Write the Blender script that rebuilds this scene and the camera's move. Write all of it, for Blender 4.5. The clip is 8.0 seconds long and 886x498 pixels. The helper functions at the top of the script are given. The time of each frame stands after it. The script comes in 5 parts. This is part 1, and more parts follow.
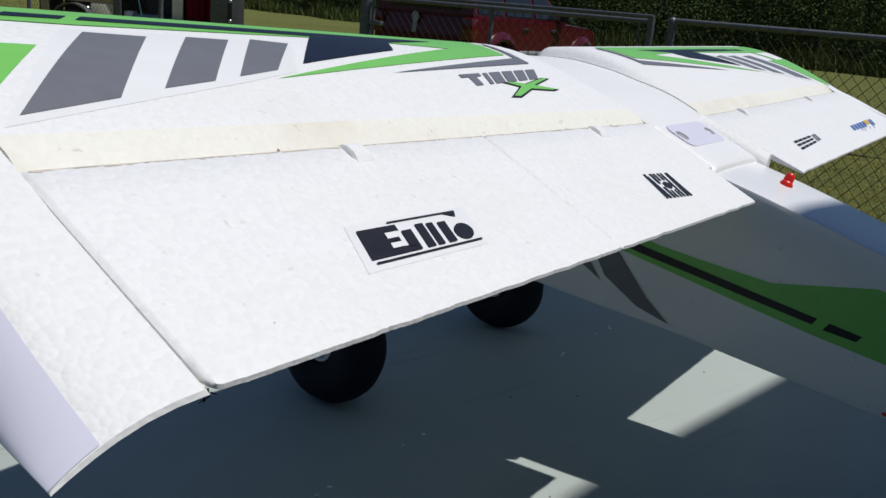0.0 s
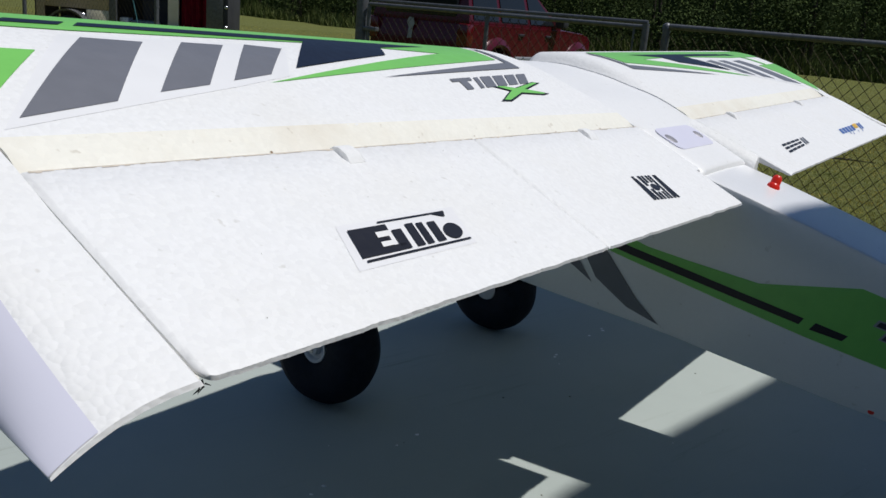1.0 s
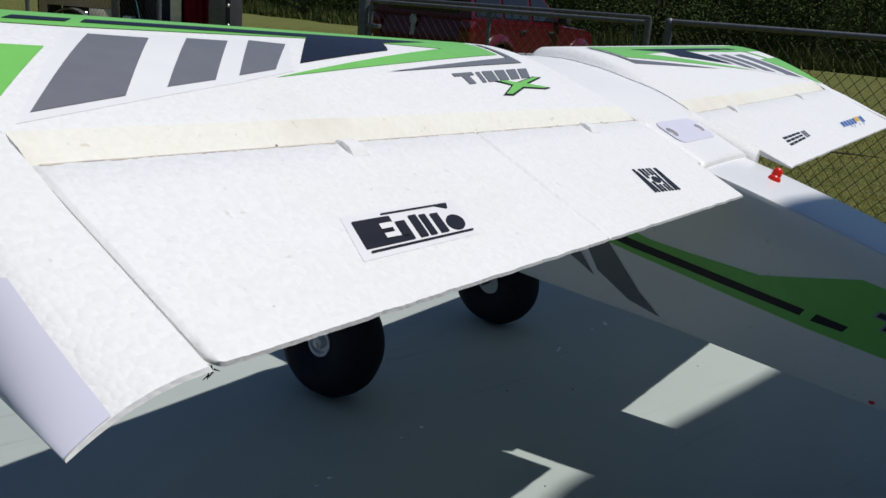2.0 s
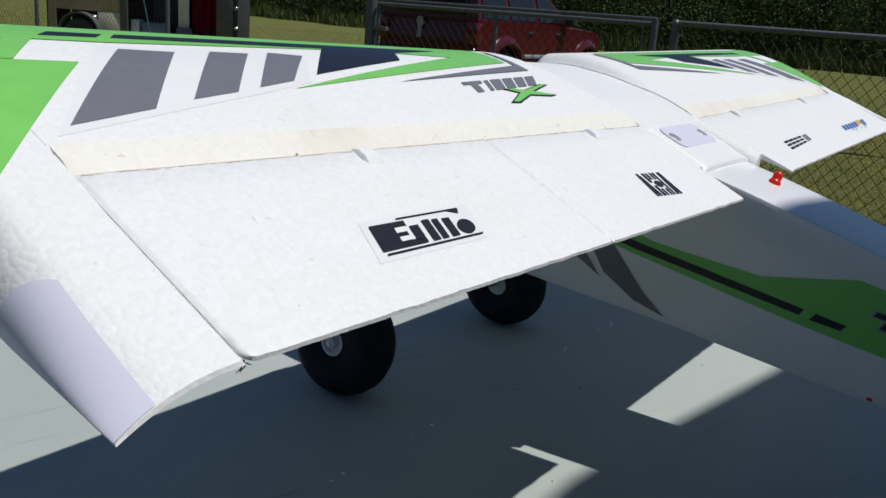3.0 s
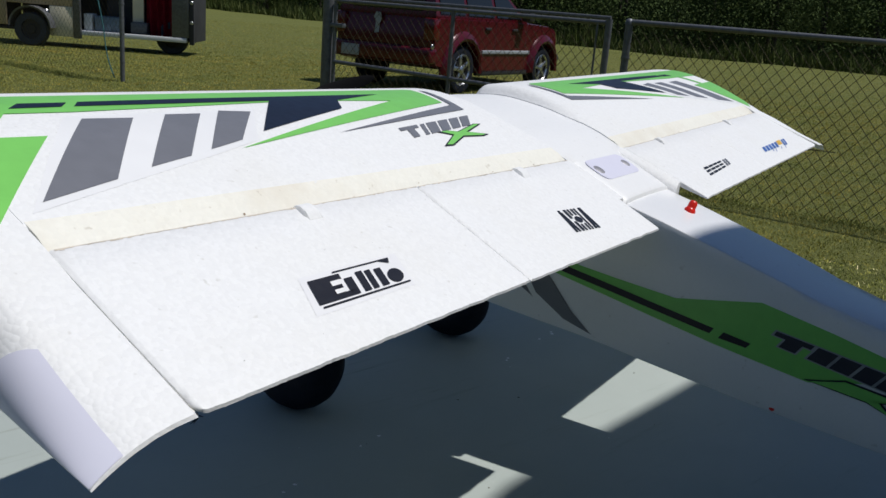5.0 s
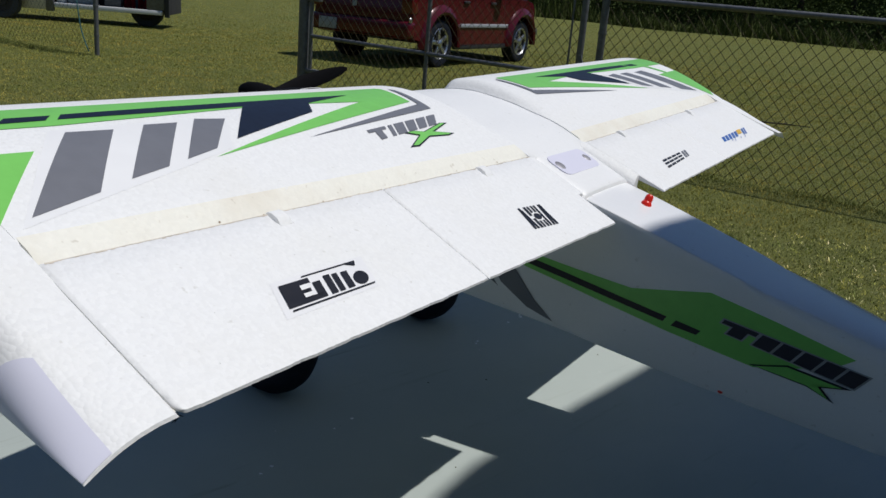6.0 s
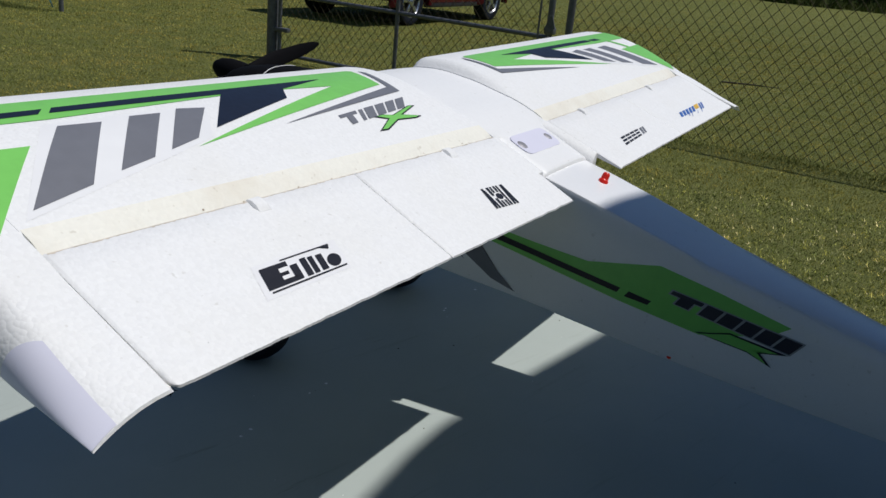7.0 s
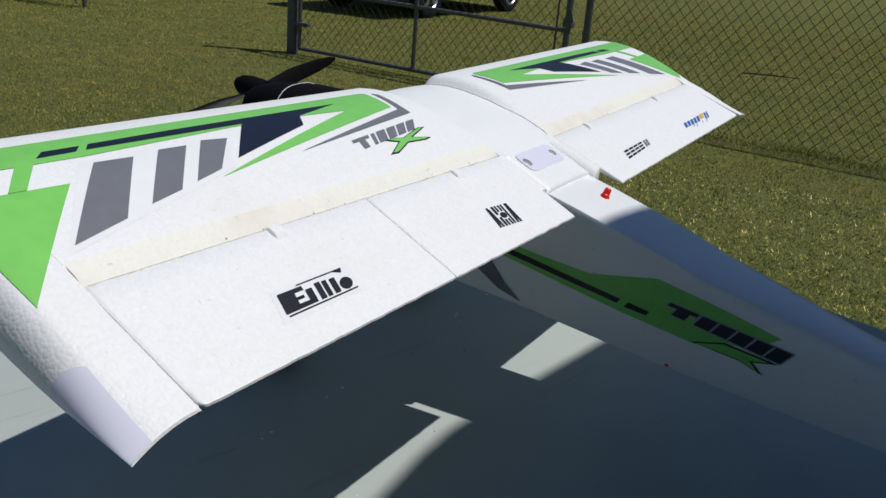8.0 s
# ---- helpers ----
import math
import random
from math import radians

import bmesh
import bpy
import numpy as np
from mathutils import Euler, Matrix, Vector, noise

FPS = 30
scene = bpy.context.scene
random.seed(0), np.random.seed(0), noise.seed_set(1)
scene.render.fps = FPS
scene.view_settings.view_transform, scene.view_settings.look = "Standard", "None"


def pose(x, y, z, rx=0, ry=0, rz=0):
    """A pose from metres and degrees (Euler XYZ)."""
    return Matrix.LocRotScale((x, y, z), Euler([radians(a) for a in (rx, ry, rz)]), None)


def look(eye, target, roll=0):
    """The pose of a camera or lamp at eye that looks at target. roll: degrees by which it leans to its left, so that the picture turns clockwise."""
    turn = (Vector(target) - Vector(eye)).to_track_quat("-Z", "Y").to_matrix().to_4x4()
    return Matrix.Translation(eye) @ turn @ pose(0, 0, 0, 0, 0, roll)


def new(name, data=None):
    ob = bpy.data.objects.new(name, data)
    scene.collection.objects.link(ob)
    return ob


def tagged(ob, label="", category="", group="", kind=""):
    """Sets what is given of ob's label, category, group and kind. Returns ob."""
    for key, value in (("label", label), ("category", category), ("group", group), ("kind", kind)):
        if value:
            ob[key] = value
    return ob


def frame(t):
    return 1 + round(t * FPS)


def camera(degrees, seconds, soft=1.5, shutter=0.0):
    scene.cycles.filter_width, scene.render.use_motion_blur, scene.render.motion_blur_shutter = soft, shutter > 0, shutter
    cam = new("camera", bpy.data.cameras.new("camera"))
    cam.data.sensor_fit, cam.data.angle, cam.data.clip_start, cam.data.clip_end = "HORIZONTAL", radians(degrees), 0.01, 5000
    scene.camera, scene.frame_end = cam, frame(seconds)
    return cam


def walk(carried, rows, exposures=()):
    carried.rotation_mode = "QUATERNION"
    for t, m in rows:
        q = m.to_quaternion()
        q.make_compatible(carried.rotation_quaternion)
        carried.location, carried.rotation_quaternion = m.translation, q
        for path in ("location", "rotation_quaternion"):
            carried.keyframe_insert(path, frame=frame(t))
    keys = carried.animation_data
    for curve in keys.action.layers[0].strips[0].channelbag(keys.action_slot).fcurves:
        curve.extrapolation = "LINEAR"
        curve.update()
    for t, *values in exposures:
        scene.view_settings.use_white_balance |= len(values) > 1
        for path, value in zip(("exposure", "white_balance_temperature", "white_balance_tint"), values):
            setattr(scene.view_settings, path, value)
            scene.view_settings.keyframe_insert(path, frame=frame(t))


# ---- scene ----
cam = camera(53.7, 8.0)
PATH = [
    (0, (-0.697, -0.24, 1.188), (0.893, 0.853, 0.661), 5.2),
    (0.5, (-0.7, -0.243, 1.189), (0.895, 0.845, 0.669), 5.4),
    (1, (-0.703, -0.248, 1.188), (0.894, 0.841, 0.674), 5.1),
    (2.5, (-0.715, -0.255, 1.187), (0.872, 0.843, 0.663), 4.6),
    (3, (-0.726, -0.262, 1.193), (0.856, 0.846, 0.674), 4.5),
    (3.5, (-0.732, -0.272, 1.199), (0.85, 0.835, 0.681), 4.2),
    (4, (-0.739, -0.284, 1.21), (0.841, 0.822, 0.681), 3.9),
    (4.5, (-0.748, -0.29, 1.221), (0.845, 0.794, 0.685), 4.2),
    (5, (-0.757, -0.3, 1.236), (0.873, 0.732, 0.709), 4.7),
    (6.5, (-0.794, -0.336, 1.277), (0.855, 0.607, 0.652), 5.2),
    (7, (-0.812, -0.347, 1.293), (0.843, 0.558, 0.628), 5.5),
    (7.5, (-0.826, -0.359, 1.314), (0.816, 0.556, 0.632), 5.2),
    (8, (-0.839, -0.373, 1.331), (0.786, 0.567, 0.642), 4.9),
]
walk(cam, [(t, look(eye, target, roll)) for t, eye, target, roll in PATH], [(0.0, -0.62), (5.0, -0.60), (6.5, -0.70), (7.2, -0.65), (8.0, -0.65)])

# ---- world, sun, exposure ----
T = 0.84                                   # height of the bench top
SUN = Vector((0.26, -0.41, 1.0)).normalized()
world = bpy.data.worlds.new("World")
scene.world = world
world.use_nodes = True
wn = world.node_tree.nodes
sky = wn.new("ShaderNodeTexSky")
sky.sky_type = "NISHITA"
sky.sun_disc = False
sky.dust_density, sky.ozone_density = 0.1, 7.0
sky.sun_elevation = math.asin(SUN.z)
sky.sun_rotation = math.atan2(SUN.x, SUN.y)
wn["Background"].inputs["Strength"].default_value = 0.079
world.node_tree.links.new(sky.outputs[0], wn["Background"].inputs["Color"])
lamp = bpy.data.lights.new("sun", "SUN")
lamp.energy, lamp.angle, lamp.color = 5.25, radians(0.6), (1.0, 0.985, 0.965)
sun = new("sun", lamp)
sun.matrix_world = look(SUN * 20, (0, 0, 0))


# ---- materials ----
class Mat:
    """A node material with short calls for its nodes."""

    def __init__(self, name, rough=0.6, metal=0.0, spec=0.5):
        self.m = bpy.data.materials.new(name)
        self.m.use_nodes = True
        self.t = self.m.node_tree
        self.b = self.t.nodes["Principled BSDF"]
        self.b.inputs["Roughness"].default_value = rough
        self.b.inputs["Metallic"].default_value = metal
        self.b.inputs["Specular IOR Level"].default_value = spec
        self.co = self.t.nodes.new("ShaderNodeTexCoord").outputs["Object"]

    def link(self, a, b):
        self.t.links.new(a, b)

    def scaled(self, sx, sy, sz):
        n = self.t.nodes.new("ShaderNodeMapping")
        n.inputs["Scale"].default_value = (sx, sy, sz)
        self.link(self.co, n.inputs["Vector"])
        return n.outputs[0]

    def noise(self, scale, detail=3.0, rough=0.55, co=None):
        n = self.t.nodes.new("ShaderNodeTexNoise")
        n.inputs["Scale"].default_value, n.inputs["Detail"].default_value = scale, detail
        n.inputs["Roughness"].default_value = rough
        self.link(co or self.co, n.inputs["Vector"])
        return n.outputs["Fac"]

    def voronoi(self, scale, out="Distance", feature="F1", co=None):
        n = self.t.nodes.new("ShaderNodeTexVoronoi")
        n.feature = feature
        n.inputs["Scale"].default_value = scale
        if feature == "SMOOTH_F1":
            n.inputs["Smoothness"].default_value = 0.4
        self.link(co or self.co, n.inputs["Vector"])
        return n.outputs[out]

    def ramp(self, fac, stops):
        n = self.t.nodes.new("ShaderNodeValToRGB")
        e = n.color_ramp.elements
        while len(e) < len(stops):
            e.new(0.5)
        for k, (p, c) in zip(e, stops):
            k.position = p
            k.color = (*c, 1) if len(c) == 3 else (c[0], c[0], c[0], 1)
        self.link(fac, n.inputs["Fac"])
        return n.outputs["Color"]

    def mix(self, fac, a, b, mode="MIX"):
        n = self.t.nodes.new("ShaderNodeMix")
        n.data_type, n.blend_type = "RGBA", mode
        for sock, v in ((n.inputs[0], fac), (n.inputs[6], a), (n.inputs[7], b)):
            if isinstance(v, (int, float)):
                sock.default_value = v
            elif isinstance(v, tuple):
                sock.default_value = (*v, 1)
            else:
                self.link(v, sock)
        return n.outputs[2]

    def random(self):
        return self.t.nodes.new("ShaderNodeObjectInfo").outputs["Random"]

    def island(self):
        return self.t.nodes.new("ShaderNodeNewGeometry").outputs["Random Per Island"]

    def color(self, c):
        if isinstance(c, tuple):
            self.b.inputs["Base Color"].default_value = (*c, 1)
        else:
            self.link(c, self.b.inputs["Base Color"])
        return self

    def rough(self, fac, lo, hi):
        n = self.t.nodes.new("ShaderNodeMapRange")
        n.inputs["To Min"].default_value, n.inputs["To Max"].default_value = lo, hi
        self.link(fac, n.inputs["Value"])
        self.link(n.outputs[0], self.b.inputs["Roughness"])
        return self

    def bump(self, fac, strength, distance, under=None):
        n = self.t.nodes.new("ShaderNodeBump")
        n.inputs["Strength"].default_value, n.inputs["Distance"].default_value = strength, distance
        self.link(fac, n.inputs["Height"])
        if under is not None:
            self.link(under, n.inputs["Normal"])
        self.link(n.outputs[0], self.b.inputs["Normal"])
        return n.outputs[0]


def foam_material(name, tint, dirt, beads, gloss=0.55, mottle=0.06, stain=0.24):
    m = Mat(name, gloss, 0, 0.45)
    cell = m.voronoi(430, "Color")
    lum = m.ramp(cell, [(0.0, tuple(c * (1 - mottle) for c in tint)), (1.0, tint)])
    soil = m.ramp(m.noise(9, 5, 0.65), [(0.50, (0,)), (0.78, (1,))])
    speck = m.ramp(m.noise(160, 2, 0.5), [(0.70, (0,)), (0.76, (1,))])
    n = m.t.nodes.new("ShaderNodeMath")
    n.operation = "MULTIPLY"
    m.link(soil, n.inputs[0])
    n.inputs[1].default_value = stain
    c = m.mix(n.outputs[0], lum, dirt)
    n2 = m.t.nodes.new("ShaderNodeMath")
    n2.operation = "MULTIPLY"
    m.link(speck, n2.inputs[0])
    n2.inputs[1].default_value = 0.4
    m.color(m.mix(n2.outputs[0], c, tuple(k * 0.7 for k in dirt)))
    dome = m.t.nodes.new("ShaderNodeMath")
    dome.operation = "POWER"
    m.link(m.voronoi(430, "Distance", "SMOOTH_F1"), dome.inputs[0])
    dome.inputs[1].default_value = 2.0
    low = m.bump(dome.outputs[0], beads, -0.0016)
    m.bump(m.noise(38, 3), 0.12, 0.0025, low)
    return m.m


def plain(name, c, rough=0.5, metal=0.0, spec=0.5, vary=0.12, scale=40, bump=0.0, depth=0.001):
    m = Mat(name, rough, metal, spec)
    f = m.noise(scale, 4)
    m.color(m.ramp(f, [(0.3, tuple(k * (1 - vary) for k in c)), (0.7, tuple(min(1, k * (1 + vary)) for k in c))]))
    m.rough(m.noise(scale * 2.3, 3), max(0.02, rough - 0.08), min(1, rough + 0.1))
    if bump:
        m.bump(f, bump, depth)
    return m.m


FOAM = foam_material("white_foam", (0.835, 0.84, 0.85), (0.72, 0.70, 0.64), 0.15, 0.55, 0.075)
FOAM_RAW = foam_material("raw_cream_foam", (0.85, 0.835, 0.765), (0.64, 0.56, 0.44), 0.12, 0.6, 0.06, 0.5)
HULL = foam_material("fuselage_foam", (0.83, 0.835, 0.85), (0.74, 0.73, 0.70), 0.03, 0.28, 0.02)
FOAM_SMOOTH = foam_material("smooth_white_foam", (0.83, 0.835, 0.848), (0.72, 0.71, 0.68), 0.04, 0.45, 0.03)
coat = HULL.node_tree.nodes["Principled BSDF"].inputs
coat["Coat Weight"].default_value, coat["Coat Roughness"].default_value, coat["Coat IOR"].default_value = 0.2, 0.25, 1.5
TIP_FILM = plain("clear_tip_film", (0.71, 0.71, 0.83), 0.22, 0, 0.5, 0.03, 12)
PLATE = plain("lilac_plastic", (0.72, 0.715, 0.84), 0.35, 0, 0.5, 0.03, 20)
GREEN = plain("green_decal", (0.20, 0.58, 0.12), 0.33, 0, 0.5, 0.05, 60)
NAVY = plain("navy_decal", (0.011, 0.016, 0.033), 0.4, 0, 0.25, 0.1, 60)
GREY = plain("grey_decal", (0.17, 0.175, 0.20), 0.36, 0, 0.4, 0.05, 60)
BLACK = plain("black_decal", (0.012, 0.012, 0.018), 0.38, 0, 0.4, 0.1, 80)
LOGO_DARK = plain("charcoal_decal", (0.028, 0.028, 0.042), 0.36, 0, 0.4, 0.1, 80)
WHITE_INK = plain("white_decal", (0.80, 0.80, 0.80), 0.4, 0, 0.4, 0.02, 60)
CLEAR_FILM = plain("pale_backing_film", (0.785, 0.786, 0.806), 0.44, 0, 0.5, 0.02, 30)
THIN_FILM = plain("clear_decal_film", (0.805, 0.809, 0.826), 0.44, 0, 0.5, 0.02, 30)
BLUE_INK = plain("blue_decal", (0.03, 0.12, 0.42), 0.4, 0, 0.4, 0.1, 60)
YELLOW_INK = plain("yellow_decal", (0.75, 0.45, 0.05), 0.4, 0, 0.4, 0.1, 60)
RED = plain("red_plastic", (0.75, 0.025, 0.015), 0.3, 0, 0.5, 0.06, 200)
RUBBER = plain("black_rubber", (0.010, 0.013, 0.021), 0.75, 0, 0.2, 0.2, 120, 0.15, 0.0006)
HUB = plain("grey_hub_plastic", (0.55, 0.56, 0.58), 0.4, 0.0, 0.5, 0.08, 90)
STEEL = plain("music_wire_steel", (0.32, 0.32, 0.33), 0.35, 0.9, 0.5, 0.1, 90)
SCREW = plain("dull_screw", (0.34, 0.33, 0.35), 0.5, 0.6, 0.5, 0.15, 200)
CARBON = plain("black_nylon", (0.005, 0.005, 0.006), 0.75, 0, 0.05, 0.1, 60)
BLADE = plain("satin_black_blade", (0.008, 0.008, 0.009), 0.3, 0, 0.5, 0.1, 60)
DIRT_SHADE = plain("brown_dirt_and_shade", (0.56, 0.50, 0.43), 0.8, 0, 0.3, 0.35, 90)
CRUMB = plain("brown_crumb", (0.34, 0.25, 0.17), 0.9, 0, 0.2, 0.3, 300)
CHIP = plain("pale_paint_chip", (0.88, 0.89, 0.88), 0.3, 0, 0.8, 0.05, 300)
DARK_SPECK = plain("dark_grit", (0.16, 0.165, 0.13), 0.8, 0, 0.3, 0.1, 300)


def bench_material():
    m = Mat("grey_green_bench_paint", 0.5, 0, 0.06)
    base = m.ramp(m.noise(3.0, 5, 0.6), [(0.3, (0.380, 0.420, 0.394)), (0.7, (0.446, 0.486, 0.454))])
    streak = m.noise(1.0, 6, 0.75, m.scaled(5, 75, 1))
    worn = m.ramp(streak, [(0.59, (0,)), (0.67, (0.85,))])
    patch = m.ramp(m.noise(4.5, 4, 0.6), [(0.45, (0,)), (0.62, (1,))])
    wear = m.mix(1.0, worn, patch, "MULTIPLY")
    half = m.mix(1.0, wear, (0.55, 0.55, 0.55), "MULTIPLY")
    c = m.mix(half, base, (0.22, 0.23, 0.18))
    dust = m.ramp(m.noise(60, 3, 0.7), [(0.66, (0,)), (0.8, (0.5,))])
    m.color(m.mix(dust, c, (0.46, 0.49, 0.46)))
    m.rough(m.noise(14, 4), 0.5, 0.75)
    low = m.bump(m.noise(1.0, 4, 0.6, m.scaled(12, 160, 1)), 0.12, 0.0012)
    m.bump(m.noise(210, 3), 0.06, 0.0006, low)
    return m.m


BENCH = bench_material()
TIMBER_WOOD = plain("weathered_timber", (0.26, 0.21, 0.15), 0.8, 0, 0.3, 0.2, 12, 0.3, 0.002)


def grass_ground_material():
    m = Mat("mown_grass", 0.9, 0, 0.15)
    big = m.ramp(m.noise(0.35, 4, 0.6), [(0.3, (0.120, 0.138, 0.034)), (0.7, (0.215, 0.200, 0.060))])
    mid = m.ramp(m.noise(3.2, 5, 0.7), [(0.25, (0.075, 0.100, 0.022)), (0.55, (0.165, 0.170, 0.045)), (0.8, (0.29, 0.25, 0.10))])
    fine = m.ramp(m.noise(38, 4, 0.75), [(0.3, (0.055, 0.075, 0.018)), (0.6, (0.15, 0.165, 0.05)), (0.85, (0.31, 0.29, 0.13))])
    m.color(m.mix(0.5, m.mix(0.5, big, mid), fine))
    low = m.bump(m.noise(30, 5, 0.75), 0.9, 0.04)
    m.bump(m.noise(5, 3), 0.5, 0.06, low)
    return m.m


def blade_material(name, stops, rough=0.6, patchy=False, tufts=False):
    m = Mat(name, rough, 0, 0.08)
    c = m.ramp(m.island(), stops)
    if patchy:
        c = m.mix(1.0, c, m.ramp(m.noise(0.9, 5, 0.65), [(0.32, (0.66, 0.76, 0.62)), (0.5, (1.04, 1.0, 0.88)), (0.68, (1.18, 0.98, 0.80))]), "MULTIPLY")
        c = m.mix(1.0, c, m.ramp(m.noise(3.6, 4, 0.7), [(0.36, (0.66, 0.74, 0.66)), (0.5, (0.98, 0.98, 0.98)), (0.64, (1.24, 1.16, 1.06))]), "MULTIPLY")
    if tufts:
        c = m.mix(1.0, c, m.ramp(m.noise(17, 3, 0.6), [(0.41, (0.32, 0.40, 0.30)), (0.5, (0.98, 0.98, 0.94)), (0.59, (1.85, 1.72, 1.66))]), "MULTIPLY")
    m.color(c)
    return m.m


GROUND = grass_ground_material()
BLADES = blade_material("grass_blades", [(0.0, (0.06, 0.085, 0.018)), (0.42, (0.33, 0.36, 0.085)), (0.78, (0.56, 0.57, 0.21)), (1.0, (0.88, 0.84, 0.58))], 0.7, True, True)
FAR_BLADES = blade_material("far_grass_blades", [(0.0, (0.242, 0.242, 0.056)), (0.6, (0.358, 0.342, 0.087)), (1.0, (0.46, 0.42, 0.140))], 0.8, True)
FRINGE = blade_material("uncut_grass_blades", [(0.0, (0.09, 0.115, 0.03)), (0.6, (0.16, 0.185, 0.05)), (1.0, (0.27, 0.27, 0.09))], 0.75)
LEAVES = blade_material("woodland_leaves", [(0.0, (0.030, 0.044, 0.016)), (0.6, (0.055, 0.080, 0.026)), (1.0, (0.085, 0.115, 0.036))], 1.0)
SCRUB = blade_material("tall_scrub_grass", [(0.0, (0.05, 0.07, 0.018)), (0.6, (0.085, 0.11, 0.03)), (1.0, (0.15, 0.16, 0.055))])
BARK = plain("dark_bark", (0.05, 0.042, 0.034), 0.9, 0, 0.2, 0.3, 6, 0.6, 0.02)
GALV = plain("weathered_galvanised_pipe", (0.15, 0.155, 0.165), 0.5, 0.55, 0.5, 0.2, 25)
WIRE = plain("dull_fence_wire", (0.050, 0.042, 0.018), 0.75, 0.1, 0.3, 0.2, 30)
CAR_RED = plain("dark_red_car_paint", (0.085, 0.005, 0.011), 0.2, 0.1, 0.5, 0.05, 4)
CAR_GLASS = plain("tinted_car_glass", (0.015, 0.018, 0.022), 0.1, 0, 0.3, 0.05, 3)
CAR_TRIM = plain("dark_grey_car_trim", (0.03, 0.03, 0.033), 0.55, 0, 0.4, 0.1, 12)
CHROME = plain("bright_alloy", (0.62, 0.62, 0.63), 0.28, 0.95, 0.5, 0.06, 20)
TAIL_RED = plain("red_lens", (0.10, 0.005, 0.007), 0.15, 0, 0.6, 0.05, 30)
PALE_GREY = plain("pale_grey_vinyl", (0.32, 0.34, 0.36), 0.5, 0, 0.4, 0.08, 10)
TRAILER_BEIGE = plain("beige_trailer_panel", (0.70, 0.64, 0.47), 0.6, 0, 0.4, 0.08, 3)
TRAILER_TYRE = plain("dusty_blue_grey_tyre", (0.05, 0.058, 0.072), 0.8, 0, 0.3, 0.15, 12)
TRAILER_TAN = plain("tan_trailer_panel", (0.50, 0.38, 0.22), 0.6, 0, 0.4, 0.12, 3)
TRAILER_WHITE = plain("white_painted_steel", (0.72, 0.73, 0.74), 0.4, 0.1, 0.5, 0.05, 6)
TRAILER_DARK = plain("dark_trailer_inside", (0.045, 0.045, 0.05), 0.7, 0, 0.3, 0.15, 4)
CREAM = plain("cream_panel", (0.84, 0.76, 0.58), 0.6, 0, 0.4, 0.06, 5)
CLOTH_RED = plain("deep_red_cloth", (0.20, 0.006, 0.016), 0.85, 0, 0.2, 0.2, 9, 0.3, 0.01)
CRATE_BLUE = plain("grey_blue_plastic", (0.16, 0.22, 0.28), 0.5, 0, 0.4, 0.1, 12)
ORANGE = plain("orange_film", (0.80, 0.24, 0.02), 0.35, 0, 0.5, 0.08, 12)
ROPE = plain("teal_cord", (0.05, 0.16, 0.17), 0.8, 0, 0.3, 0.15, 40)
ROOF = plain("shelter_roof_sheet", (0.16, 0.15, 0.14), 0.6, 0.1, 0.4, 0.1, 4)


# ---- mesh helpers ----
def finish(bm, name, material, sharp=38):
    bmesh.ops.recalc_face_normals(bm, faces=bm.faces)
    for f in bm.faces:
        f.smooth = True
    for e in bm.edges:
        if len(e.link_faces) == 2 and e.calc_face_angle(0) > radians(sharp):
            e.smooth = False
    me = bpy.data.meshes.new(name)
    bm.to_mesh(me)
    bm.free()
    me.materials.append(material)
    return me


def part(name, bm, material, parent, label="", sharp=38):
    ob = new(name, finish(bm, name, material, sharp))
    ob.parent = parent
    return tagged(ob, label)


def thing(name, label, category, at=(0, 0, 0), turn=0.0, group="", kind=""):
    ob = new(name)
    ob.empty_display_size = 0.05
    ob.matrix_world = pose(at[0], at[1], at[2], 0, 0, turn)
    return tagged(ob, label, category, group, kind)


def box(bm, x0, x1, y0, y1, z0, z1, bevel=0.0, m=None, segments=2):
    vs = bmesh.ops.create_cube(bm, size=1)["verts"]
    for v in vs:
        v.co = Vector(((x0 + x1) / 2 + v.co.x * (x1 - x0), (y0 + y1) / 2 + v.co.y * (y1 - y0), (z0 + z1) / 2 + v.co.z * (z1 - z0)))
    made = vs
    if bevel:
        edges = {e for v in vs for e in v.link_edges}
        r = bmesh.ops.bevel(bm, geom=list(edges), offset=bevel, segments=segments, affect="EDGES", profile=0.5)
        made = list({v for f in r["faces"] for v in f.verts} | {v for v in vs if v.is_valid})
    if m is not None:
        bmesh.ops.transform(bm, matrix=m, verts=made)
    return bm


def tube(bm, a, b, r, n=8, r2=None):
    """A round bar from a to b."""
    a, b = Vector(a), Vector(b)
    q = (b - a).to_track_quat("Z", "Y").to_matrix()
    rings = []
    for p, rr in ((a, r), (b, r if r2 is None else r2)):
        rings.append([bm.verts.new(p + q @ Vector((rr * math.cos(2 * math.pi * i / n), rr * math.sin(2 * math.pi * i / n), 0))) for i in range(n)])
    for i in range(n):
        bm.faces.new((rings[0][i], rings[0][(i + 1) % n], rings[1][(i + 1) % n], rings[1][i]))
    bm.faces.new(rings[0][::-1])
    bm.faces.new(rings[1])
    return bm


